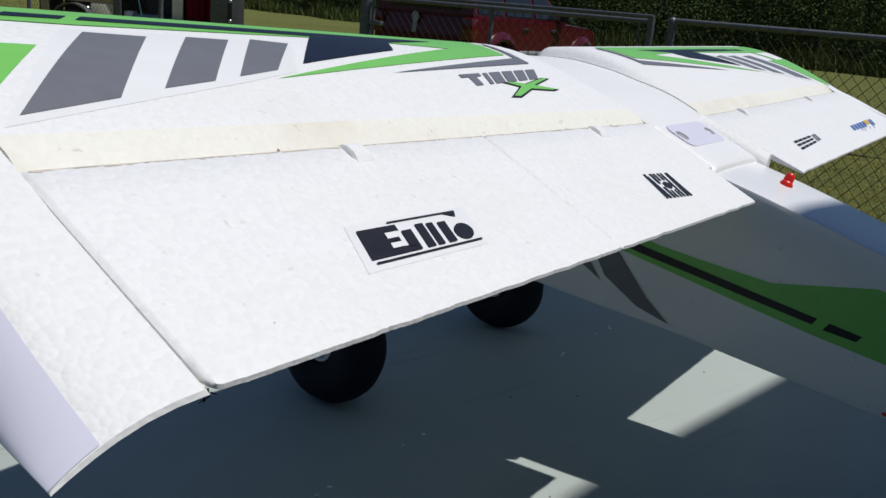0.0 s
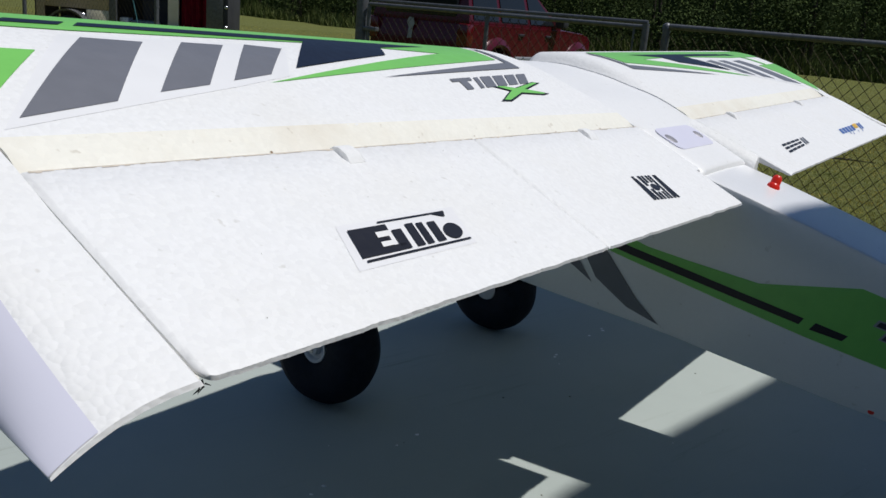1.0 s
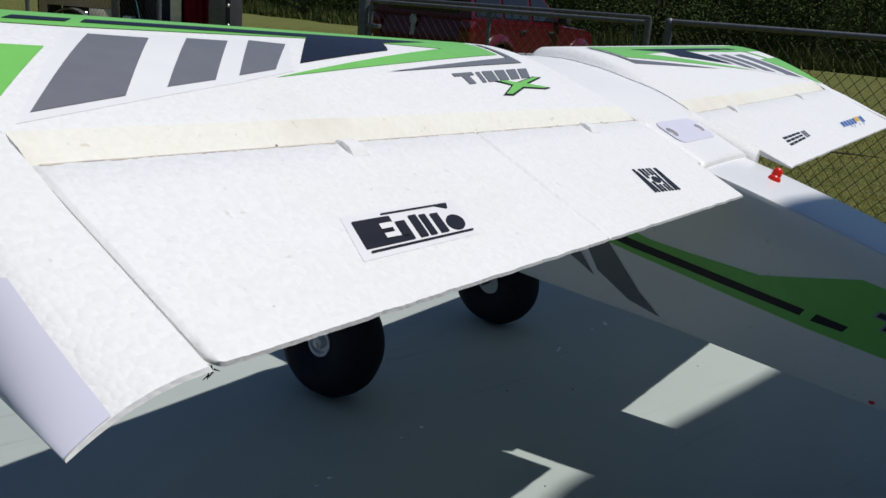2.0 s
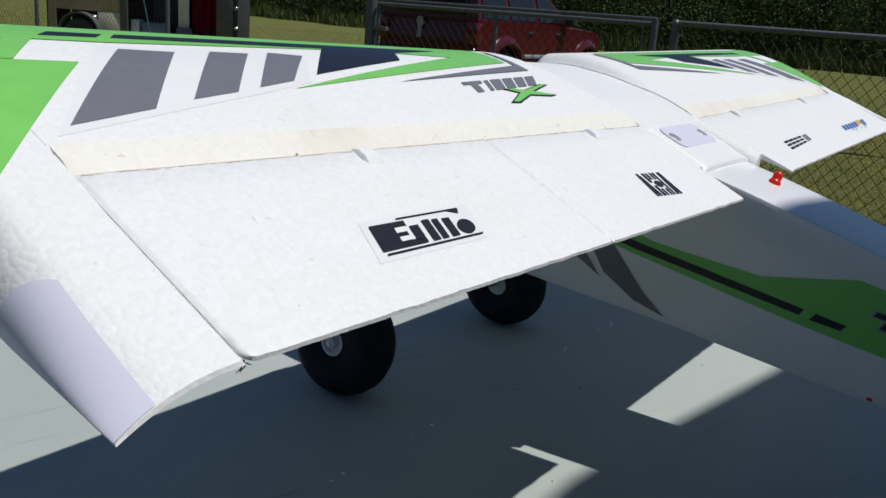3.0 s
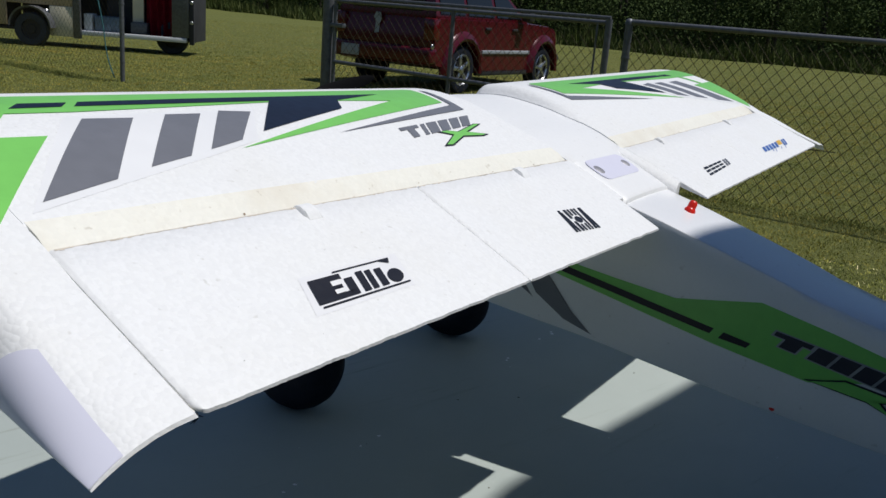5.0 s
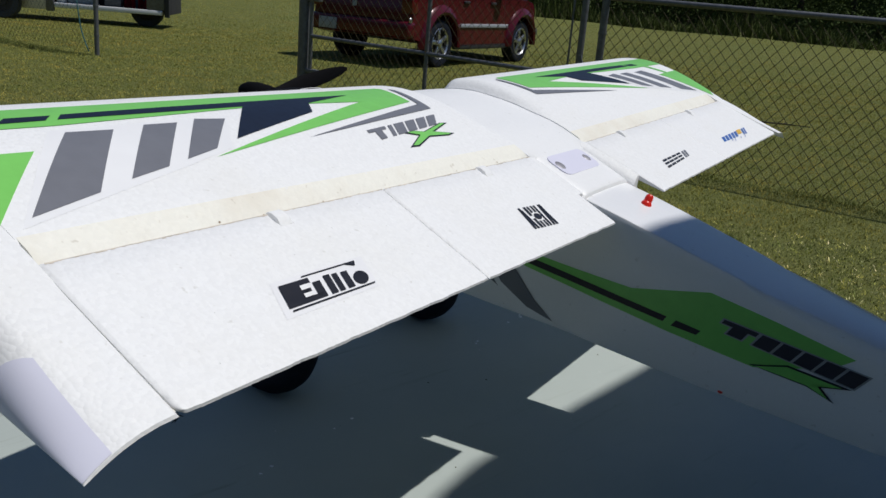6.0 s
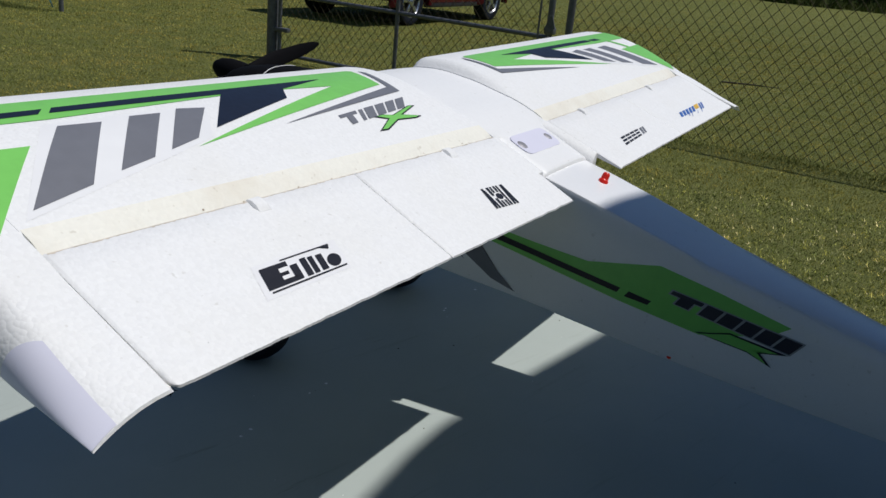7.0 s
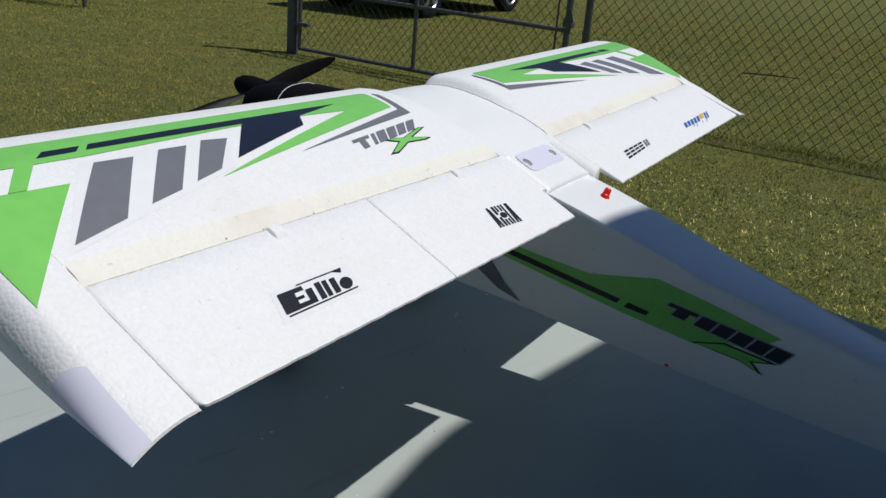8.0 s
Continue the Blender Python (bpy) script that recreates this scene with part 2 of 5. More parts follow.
def lathe(bm, profile, n=32, m=Matrix.Identity(4)):
    """Turns (radius, height) pairs round z."""
    rings = []
    for r, z in profile:
        if r < 1e-6:
            rings.append([bm.verts.new(m @ Vector((0, 0, z)))])
        else:
            rings.append([bm.verts.new(m @ Vector((r * math.cos(2 * math.pi * i / n), r * math.sin(2 * math.pi * i / n), z))) for i in range(n)])
    for a, b in zip(rings, rings[1:]):
        for i in range(n):
            j = (i + 1) % n
            if len(a) == 1 and len(b) == 1:
                continue
            if len(a) == 1:
                bm.faces.new((a[0], b[j], b[i]))
            elif len(b) == 1:
                bm.faces.new((a[i], a[j], b[0]))
            else:
                bm.faces.new((a[i], a[j], b[j], b[i]))
    return bm


def loft(bm, rings, close=True, caps=True):
    """Skins rings of points of the same count."""
    vs = [[bm.verts.new(p) for p in r] for r in rings]
    n = len(vs[0])
    for a, b in zip(vs, vs[1:]):
        for i in range(n if close else n - 1):
            j = (i + 1) % n
            bm.faces.new((a[i], a[j], b[j], b[i]))
    if caps and close:
        bm.faces.new(vs[0][::-1])
        bm.faces.new(vs[-1])
    return bm


def prism(bm, outline, depth, m=Matrix.Identity(4)):
    """A flat outline (x, y) raised to a depth along z."""
    lo = [bm.verts.new(m @ Vector((x, y, 0))) for x, y in outline]
    hi = [bm.verts.new(m @ Vector((x, y, depth))) for x, y in outline]
    n = len(lo)
    for i in range(n):
        j = (i + 1) % n
        bm.faces.new((lo[i], lo[j], hi[j], hi[i]))
    bm.faces.new(lo[::-1])
    bm.faces.new(hi)
    return bm


# ---- ground, woods ----
def ground():
    bm = bmesh.new()
    n = 60
    g = [[bm.verts.new(((i / n - 0.5) * 400 + 20, (j / n - 0.5) * 400 + 20, 0)) for j in range(n + 1)] for i in range(n + 1)]
    for i in range(n):
        for j in range(n):
            bm.faces.new((g[i][j], g[i + 1][j], g[i + 1][j + 1], g[i][j + 1]))
    ob = new("ground", finish(bm, "ground", GROUND))
    tagged(ob, "mown field of olive-green grass with dry straw patches", "lawn", kind="structure")


def triangles(name, verts, material, label, category, shape=3):
    me = bpy.data.meshes.new(name)
    n = len(verts) // shape
    me.from_pydata([tuple(v) for v in verts], [], [tuple(range(i * shape, i * shape + shape)) for i in range(n)])
    me.materials.append(material)
    return tagged(new(name, me), label, category, kind="stuff")


def value_noise(x, y, cell, seed):
    """Smooth random values from 0 to 1 on a square lattice."""
    grid = np.random.default_rng(seed).random((512, 512))
    u, v = x / cell + 77.3, y / cell + 41.9
    i, j = np.floor(u).astype(int), np.floor(v).astype(int)
    a, b = u - i, v - j
    a, b = a * a * (3 - 2 * a), b * b * (3 - 2 * b)
    g = lambda p, q: grid[p % 512, q % 512]
    return (g(i, j) * (1 - a) + g(i + 1, j) * a) * (1 - b) + (g(i, j + 1) * (1 - a) + g(i + 1, j + 1) * a) * b


def grass_blades(count=560000, far=150000, fringe=17000):
    rng = np.random.default_rng(5)
    r = np.concatenate([1.6 + rng.random(count) ** 1.5 * 16 * (1 + 0.8 * rng.random(count) ** 3), 11 + rng.random(far) ** 1.1 * 30])
    count += far
    a = np.radians(-24 + rng.random(count) * 96)
    x, y = r * np.cos(a) - 0.3, r * np.sin(a) - 0.3
    # uncut tufts along the foot of the fence
    fy = rng.random(fringe) * 12.6 - 5
    fy = np.where(fy > 2.4, fy + 7.1, fy)
    x[:fringe] = 5.84 + 0.052 * fy + rng.normal(0, 0.10, fringe)
    y[:fringe], r[:fringe] = fy, 6.0
    clump = 0.6 * value_noise(x, y, 0.11, 3) + 0.4 * value_noise(x, y, 0.045, 4)
    h = (0.006 + 0.012 * rng.random(count)) * (0.45 + 1.3 * clump)
    h[:fringe] *= 1.6 + 0.9 * np.sin(fy * 4.1) * np.sin(fy * 1.7)
    w = 0.0007 + 0.0008 * rng.random(count) + 0.00025 * r
    t = rng.random(count) * 6.283
    lean = rng.normal(0, 0.6, (count, 2)) * h[:, None]
    dx, dy = np.cos(t) * w, np.sin(t) * w
    v = np.zeros((count, 3, 3))
    v[:, 0] = np.stack([x - dx, y - dy, np.zeros(count)], 1)
    v[:, 1] = np.stack([x + dx, y + dy, np.zeros(count)], 1)
    v[:, 2] = np.stack([x + lean[:, 0], y + lean[:, 1], h], 1)
    near = r < 5.0
    triangles("grass", v[near].reshape(-1, 3), BLADES, "short olive-green grass blades mixed with dry straw", "grass")
    rough = np.arange(count) < fringe
    near, far_out = near & ~rough, ~near & ~rough
    triangles("fence_grass", v[rough].reshape(-1, 3), FRINGE, "uncut dark green grass along the fence", "grass")
    triangles("grass", v[far_out].reshape(-1, 3), FAR_BLADES, "short olive and brown grass farther out on the field", "grass")


def leaf_cloud(rng, centres, radii, per, size):
    """Leaf-sized rhombs strewn over the outer part of many clumps."""
    n = len(centres) * per
    c = np.repeat(centres, per, 0)
    rad = np.repeat(radii, per, 0)
    d = rng.normal(size=(n, 3))
    d /= np.linalg.norm(d, axis=1)[:, None]
    p = c + d * rad * (0.45 + 0.6 * rng.random((n, 1)))
    u = rng.normal(size=(n, 3))
    u /= np.linalg.norm(u, axis=1)[:, None]
    w = np.cross(u, d + 0.4 * rng.normal(size=(n, 3)))
    w /= np.linalg.norm(w, axis=1)[:, None] + 1e-9
    s = size * (0.5 + rng.random((n, 1)))
    v = np.stack([p - u * s, p + w * s * 0.45, p + u * s, p - w * s * 0.45], 1)
    return v.reshape(-1, 3)


def woods():
    rng = np.random.default_rng(8)
    # clumps along the edge of the wood, dense and low in front, higher behind
    n = 620
    y = -35 + rng.random(n) * 130
    depth = rng.random(n)
    x = 42 + depth * 7 + 1.2 * np.sin(y * 0.31) + 0.7 * np.sin(y * 0.83)
    z = 0.7 + rng.random(n) ** 1.1 * (2.6 + depth * 4)
    c = np.stack([x, y, z], 1)
    rad = np.stack([0.9 + rng.random(n), 1.0 + 1.2 * rng.random(n), 0.7 + 0.8 * rng.random(n)], 1)
    triangles("woodland_foliage", leaf_cloud(rng, c, rad, 450, 0.078), LEAVES, "dark green broadleaf wood edge in full leaf", "trees", 4)
    bm = bmesh.new()
    for i in range(70):
        ty = -34 + i * 1.85 + random.uniform(-0.7, 0.7)
        tx = 44 + random.uniform(0, 4)
        tube(bm, (tx, ty, -0.2), (tx + random.uniform(-0.5, 0.5), ty + random.uniform(-0.5, 0.5), 6), random.uniform(0.10, 0.22), 7, 0.06)
    ob = new("woodland_trunks", finish(bm, "woodland_trunks", BARK))
    tagged(ob, "dark tree trunks standing inside the wood edge", "trees", kind="stuff")
    # scrub at the foot of the trees
    m = 26000
    sy = -35 + rng.random(m) * 130
    sx = 40.2 + 1.2 * np.sin(sy * 0.31) + 0.7 * np.sin(sy * 0.83) + rng.random(m) * 2.2
    h = (0.35 + 0.75 * rng.random(m)) * (0.75 + 0.4 * np.sin(sy * 1.1) * np.sin(sy * 0.43))
    w = 0.02 + 0.04 * rng.random(m)
    t = rng.random(m) * 6.283
    v = np.zeros((m, 3, 3))
    v[:, 0] = np.stack([sx - np.cos(t) * w, sy - np.sin(t) * w, np.zeros(m)], 1)
    v[:, 1] = np.stack([sx + np.cos(t) * w, sy + np.sin(t) * w, np.zeros(m)], 1)
    v[:, 2] = np.stack([sx + rng.normal(0, 0.2, m), sy + rng.normal(0, 0.2, m), h], 1)
    triangles("scrub", v.reshape(-1, 3), SCRUB, "uncut light green grass and scrub along the wood edge", "scrub")
    # a solid dark depth of wood behind the leaves
    bm = bmesh.new()
    rows = []
    for j in range(60):
        yy = -60 + j * 3.4
        rows.append([(51 + 2 * math.sin(j * 1.7), yy, -1), (51.5 + 2 * math.sin(j * 1.7), yy, 4), (53, yy, 6.8 + 1.2 * math.sin(j * 2.3) + 0.8 * math.sin(j * 0.9)), (70, yy, 6), (70, yy, -1)])
    loft(bm, rows)
    ob = new("backdrop", finish(bm, "backdrop", LEAVES))
    tagged(ob, "deep shaded wood behind the front trees", "trees", kind="structure")


def unseen_woods():
    """Unseen ring of wood, added round the field's other sides to block low sky light."""
    bm = bmesh.new()
    rows = []
    n = 90
    for j in range(n + 1):
        a = radians(72 + 250 * j / n)
        k = 1 + 0.05 * math.sin(j * 1.9) + 0.04 * math.sin(j * 0.7)
        c, s = math.cos(a) * k, math.sin(a) * k
        top = 7.5 + 1.4 * math.sin(j * 2.3) + 0.9 * math.sin(j * 0.9)
        rows.append([(38 * c, 38 * s, -1), (37 * c, 37 * s, top * 0.55), (40 * c, 40 * s, top), (52 * c, 52 * s, top * 0.9), (52 * c, 52 * s, -1)])
    loft(bm, rows)
    tagged(new("backdrop", finish(bm, "backdrop", LEAVES)), "unseen dark green ring of wood added to block low sky light", "trees", kind="structure")


ground()
woods()
unseen_woods()
grass_blades()


# ---- shelter behind the bench, whose roof edge shades its near half ----
def shelter():
    root = thing("shelter", "open-sided field shelter roof on timber posts behind the bench", "shelter", (0, 0, 0), 0, kind="structure")
    bm = bmesh.new()
    edge = [(-3.016, -0.246), (-0.24, -0.010), (-0.185, -0.0045), (-0.126, -0.0035), (-0.06, -0.0105), (0.80, -0.142)]
    prism(bm, [(x + 0.416, y - 0.672) for x, y in edge] + [(1.216, -6.0), (-2.6, -6.0)], 0.06, Matrix.Translation((0, 0, 2.44)))
    part("roof", bm, ROOF, root)
    for x in (-2.5, 1.1):
        for y in (-1.6, -3.7, -5.9):
            bm = bmesh.new()
            box(bm, x - 0.06, x + 0.06, y - 0.06, y + 0.06, 0, 2.44, 0.006)
            part("post", bm, TIMBER_WOOD, root)


shelter()


# ---- bench ----
def bench():
    root = thing("workbench", "grey-green painted plywood workbench with scuffed top and paint flecks", "workbench", (0, 0, 0), -14.0)
    bm = bmesh.new()
    box(bm, -1.88, 0.556, -0.64, 0.66, T - 0.022, T, 0.003)
    part("bench_top", bm, BENCH, root)
    for x in (-1.80, 0.43):
        for y in (-0.56, 0.50):
            bm = bmesh.new()
            box(bm, x, x + 0.085, y, y + 0.085, 0, T - 0.022, 0.004)
            part("leg", bm, TIMBER_WOOD, root)
    for y in (-0.56, 0.545):
        bm = bmesh.new()
        box(bm, -1.715, 0.43, y, y + 0.04, T - 0.112, T - 0.022, 0.003)
        part("rail", bm, TIMBER_WOOD, root)


def flecks():
    rng = random.Random(4)
    spots = [(-0.1426, 0.1436, 0.0034), (-0.1698, 0.1442, 0.0026), (-0.2593, 0.1434, 0.0036), (-0.274, 0.142, 0.0026), (0.2026, 0.1508, 0.0034), (0.2319, 0.1477, 0.004), (0.237, 0.152, 0.003), (0.1176, 0.1491, 0.0036), (0.1100, 0.1470, 0.003)]
    marks = [(0.1856, 0.0161, 0.0020), (0.028, 0.0856, 0.0020), (-0.0224, 0.1311, 0.0018), (-0.1535, 0.0151, 0.0019)]
    for k in range(26):
        spots.append((rng.uniform(-0.5, 0.45), rng.uniform(-0.32, 0.30), rng.uniform(0.0006, 0.0014)))
    for name, mat, label, sel in (("paint_flecks", CHIP, "scattered pale paint flecks on the bench top", 0), ("grit", DARK_SPECK, "scattered dark grit on the bench top", 1)):
        bm = bmesh.new()
        for i, (x, y, r) in enumerate(spots if sel == 0 else marks + spots[4:]):
            if i >= 9 and i % 2 != sel or (3 < i < 9 and sel == 1):
                continue
            n, r = 7, r * 0.6
            pts = [(r * rng.uniform(0.5, 1.2) * math.cos(6.283 * j / n), r * rng.uniform(0.5, 1.2) * math.sin(6.283 * j / n)) for j in range(n)]
            prism(bm, pts, 0.0004, Matrix.Translation((x, y, T)))
        tagged(new(name, finish(bm, name, mat)), label, "paint flecks" if sel == 0 else "grit", kind="stuff")


bench()
flecks()


# ---- the model airplane ----
plane = thing("model_airplane", "white foam high-wing model airplane with green, navy and grey decals", "model airplane", (0, 0, T))
TOP = np.polyfit([0.02, 0.05, 0.075, 0.097, 0.115, 0.135, 0.15, 0.165, 0.18, 0.19], [0.278, 0.2905, 0.303, 0.3105, 0.3155, 0.318, 0.3215, 0.3225, 0.3215, 0.319], 4)
NOSE_Y, NOSE_Z, JOIN = 0.2025, 0.286, 0.185
HINGE, RIDGE, TE = 0.0205, 0.036, -0.071
HALF, TIP_X, ROOT_X = 0.600, 0.5544, 0.062
DIHEDRAL = 0.020


def top_z(y):
    """Height of the wing's upper skin at the root line."""
    if y <= HINGE:
        return 0.278 + (y - HINGE) * 0.483
    if y <= JOIN:
        return float(np.polyval(TOP, y))
    s = min(1.0, (y - JOIN) / (NOSE_Y - JOIN))
    return NOSE_Z + (float(np.polyval(TOP, JOIN)) - NOSE_Z) * math.sqrt(max(0.0, 1 - s ** 2.2))


def low_z(y):
    return float(np.interp(y, [-0.071, 0.02, 0.08, 0.14, 0.185, 0.198, NOSE_Y], [0.2315, 0.2585, 0.2685, 0.275, 0.278, 0.281, NOSE_Z]))


def root_drop(x, y):
    """The rounded step from the wing's root down to the centre hatch, highest at the nose."""
    s = min(1.0, max(0.0, (0.079 - abs(x)) / 0.0165))
    nose = min(1.0, max(0.0, (top_z(y) - NOSE_Z) / 0.02))
    return 0.0092 * s ** 2.2 * float(np.interp(y, [RIDGE, 0.07, 0.13], [0.0, 0.5, 1.0])) * nose


YS = [HINGE + 0.0001] + [RIDGE + (JOIN - RIDGE) * i / 16 for i in range(17)] + [JOIN + (NOSE_Y - JOIN) * (1 - (1 - i / 8) ** 1.6) for i in range(1, 9)]


def wing_section(x):
    """Section of the main panel at x: ridge, upper skin, nose, lower skin, hinge bevel."""
    lift = DIHEDRAL * abs(x)
    ys = YS[1:]
    ring = [(x, y, top_z(y) + lift - root_drop(x, y)) for y in ys]
    ring += [(x, y, low_z(y) + lift) for y in (0.201, 0.192, 0.175, 0.15, 0.11, 0.08, 0.05, 0.026)]
    ring += [(x, HINGE - 0.001, 0.2635 + lift), (x, HINGE - 0.0005, 0.2715 + lift)]
    return ring


def tip_drop(y):
    return float(np.interp(y, [-0.071, -0.011, 0.03, 0.16, 0.206], [0.0125, 0.026, 0.031, 0.036, 0.006]))


def tip_curl(x):
    s = max(0.0, (abs(x) - 0.582) / (HALF - 0.582))
    return 1 - math.sqrt(max(0.0, 1 - s ** 2))


def tip_section(x, side):
    """Section of the fixed wing tip, rolled over towards its edge."""
    lift = DIHEDRAL * abs(x)
    s = max(0.0, (abs(x) - 0.582) / (HALF - 0.582))
    drop, curl = tip_drop, tip_curl(x)
    easy = max(0.0, (abs(x) - TIP_X) / (HALF - TIP_X)) ** 2.4

    def roll(y):
        k = min(1.0, max(0.0, (y - TE) / 0.06))
        return easy + (curl - easy) * k
    end = TE - (0.004 if side > 0 else 0.0)
    ys = [end, -0.055, -0.04, -0.02, 0.0] + YS
    up, down = [], []
    for y in ys:
        yy = y if y < 0.1 else y - (y - 0.1) * 0.25 * s ** 3
        up.append((x, yy, tip_skin(side, y) + lift - drop(y) * roll(y) - (0.0012 if abs(x) < TIP_X + 0.001 and y < HINGE else 0.0)))
    for y in (0.195, 0.16, 0.12, 0.08, 0.05, 0.02, 0.0, -0.02, -0.05, end - 0.0005):
        yy = y if y < 0.1 else y - (y - 0.1) * 0.25 * s ** 3
        t = tip_skin(side, y) + lift - drop(y) * roll(y)
        down.append((x, yy, t - (top_z(y) - low_z(y)) * (1 - s ** 2) * (0.45 if y < -0.06 else 1.0) - 0.0005))
    return up + down


def wing(side):
    bm = bmesh.new()
    xs = [ROOT_X + 0.0018 * i for i in range(11)] + [0.090 + (TIP_X - 0.090) * i / 21 for i in range(22)]
    loft(bm, [wing_section(side * x) for x in xs])
    w = part("wing", bm, FOAM, plane, "white bead-foam wing half with green, navy and grey decals")
    bm = bmesh.new()
    xs = [TIP_X + 0.0002, TIP_X + 0.0016, 0.565, 0.574, 0.582] + [0.582 + (HALF - 0.582) * math.sin(math.pi / 2 * i / 9) for i in range(1, 10)]
    loft(bm, [tip_section(side * x, side) for x in xs])
    part("wing_tip", bm, FOAM, w, "rounded white foam wing tip")
    # raw bevel in front of the moving surfaces
    bm = bmesh.new()
    xs = [ROOT_X + 0.0006 + (TIP_X - ROOT_X - 0.0016) * i / 160 for i in range(161)]
    rows = []
    for i, x in enumerate(xs):
        lift = DIHEDRAL * x
        k = 0.0007 * noise.noise((x * 60, side, 0)) + 0.0006 * noise.noise((x * 260, side, 5))
        e = max(0.0, 1 - min(x - ROOT_X, TIP_X - x) / 0.006)
        up = [0.2795 + (top_z(0.028) - 0.2795) * e, 0.2725 + (0.2772 - 0.2725) * e]
        rows.append([(side * x, RIDGE + 0.0006, top_z(RIDGE) + lift + 0.0004), (side * x, RIDGE - 0.0006 + k, top_z(RIDGE) + lift - 0.0002), (side * x, 0.028 + k, up[0] + lift + k), (side * x, HINGE + 0.0012, up[1] + lift), (side * x, HINGE - 0.0008, 0.2660 + lift), (side * x, 0.03, 0.2660 + lift)])
    loft(bm, rows)
    part("hinge_bevel", bm, FOAM_RAW, w, "cream raw-foam hinge bevel", 60)
    # brown chips and crumbs caught low on the bevel
    bm = bmesh.new()
    crumbs = random.Random(20 + side)
    for k in range(13):
        cx, cy = crumbs.choice((0.12, 0.20, 0.27, 0.33, 0.41, 0.50)) + crumbs.gauss(0, 0.018), crumbs.uniform(0.0222, 0.0255)
        r = crumbs.uniform(0.00015, 0.0005)
        cz = 0.2726 + (cy - 0.0217) * 1.11 + DIHEDRAL * cx + 0.0004
        bm.faces.new([bm.verts.new((side * cx + 1.6 * r * math.cos(a), cy + r * math.sin(a), cz + 1.11 * r * math.sin(a))) for a in [2 * math.pi * q / 6 for q in range(6)]])
    tagged(part("crumbs", bm, CRUMB, w, "brown crumbs in the hinge"), kind="stuff")
    # smooth film on the tip's rolled edge
    bm = bmesh.new()
    rows = []
    for x in [0.5865 + (HALF - 0.5865) * math.sin(math.pi / 2 * i / 8) for i in range(9)]:
        sec = tip_section(side * x, side)[:6]
        a = np.array(sec)
        ys = np.linspace(TE + 0.0002, -0.0235 + (x - 0.5865) * 0.9, 10)
        rows.append([(side * x - 0.0003 * -side, float(y), float(np.interp(y, a[:, 1], a[:, 2])) + 0.0003) for y in ys])
    loft(bm, rows, close=False)
    part("tip_film", bm, TIP_FILM, w, "smooth pale lilac film patch")
    return w


SLOPE = {-1: 0.474, 1: 0.372}
TIP_SLOPE = {-1: 0.474, 1: 0.350}


def dirt_and_shade(side, x0, x1, surf):
    """An uneven brown line along the hinge: caught dirt plus the edge's painted shadow."""
    bm = bmesh.new()
    n = int((x1 - x0) / 0.0022)
    for i in range(n):
        a, b = x0 + (x1 - x0) * i / n, x0 + (x1 - x0) * (i + 1) / n
        w = 0.0005 + 0.0008 * noise.noise((a * 70, side, 9)) + 0.0008 * noise.noise((a * 330, side, 4))
        w = max(w, 0.0003)
        y0, y1 = HINGE - 0.0019, HINGE - 0.0019 - min(w, 0.0012)
        bm.faces.new([bm.verts.new((side * x, y, skin(side, y) + DIHEDRAL * x + 0.0002)) for x, y in ((a, y0), (b, y0), (b, y1), (a, y1))])
    part("dirt_shade_line", bm, DIRT_SHADE, surf, "brown dirt and painted shadow along the hinge line")


def seam(side, x, surf):
    """Pale foam strip added down in the narrow gap between two surfaces to lighten it."""
    bm = bmesh.new()
    rows = []
    for i in range(13):
        y = TE + 0.003 + (HINGE - TE - 0.005) * i / 12
        z = skin(side, y) + DIHEDRAL * x - 0.0024
        rows.append([(side * (x - 0.0012), y, z), (side * (x + 0.0012), y, z), (side * (x + 0.0012), y, z - 0.002), (side * (x - 0.0012), y, z - 0.002)])
    loft(bm, rows)
    part("seam", bm, FOAM_RAW, surf, "pale foam strip added to lighten the seam")


def skin(side, y):
    """Upper skin of a side's wing or of its drooped moving surface, at the root line."""
    return top_z(y) if y > HINGE else 0.278 + (y - HINGE) * SLOPE[side]


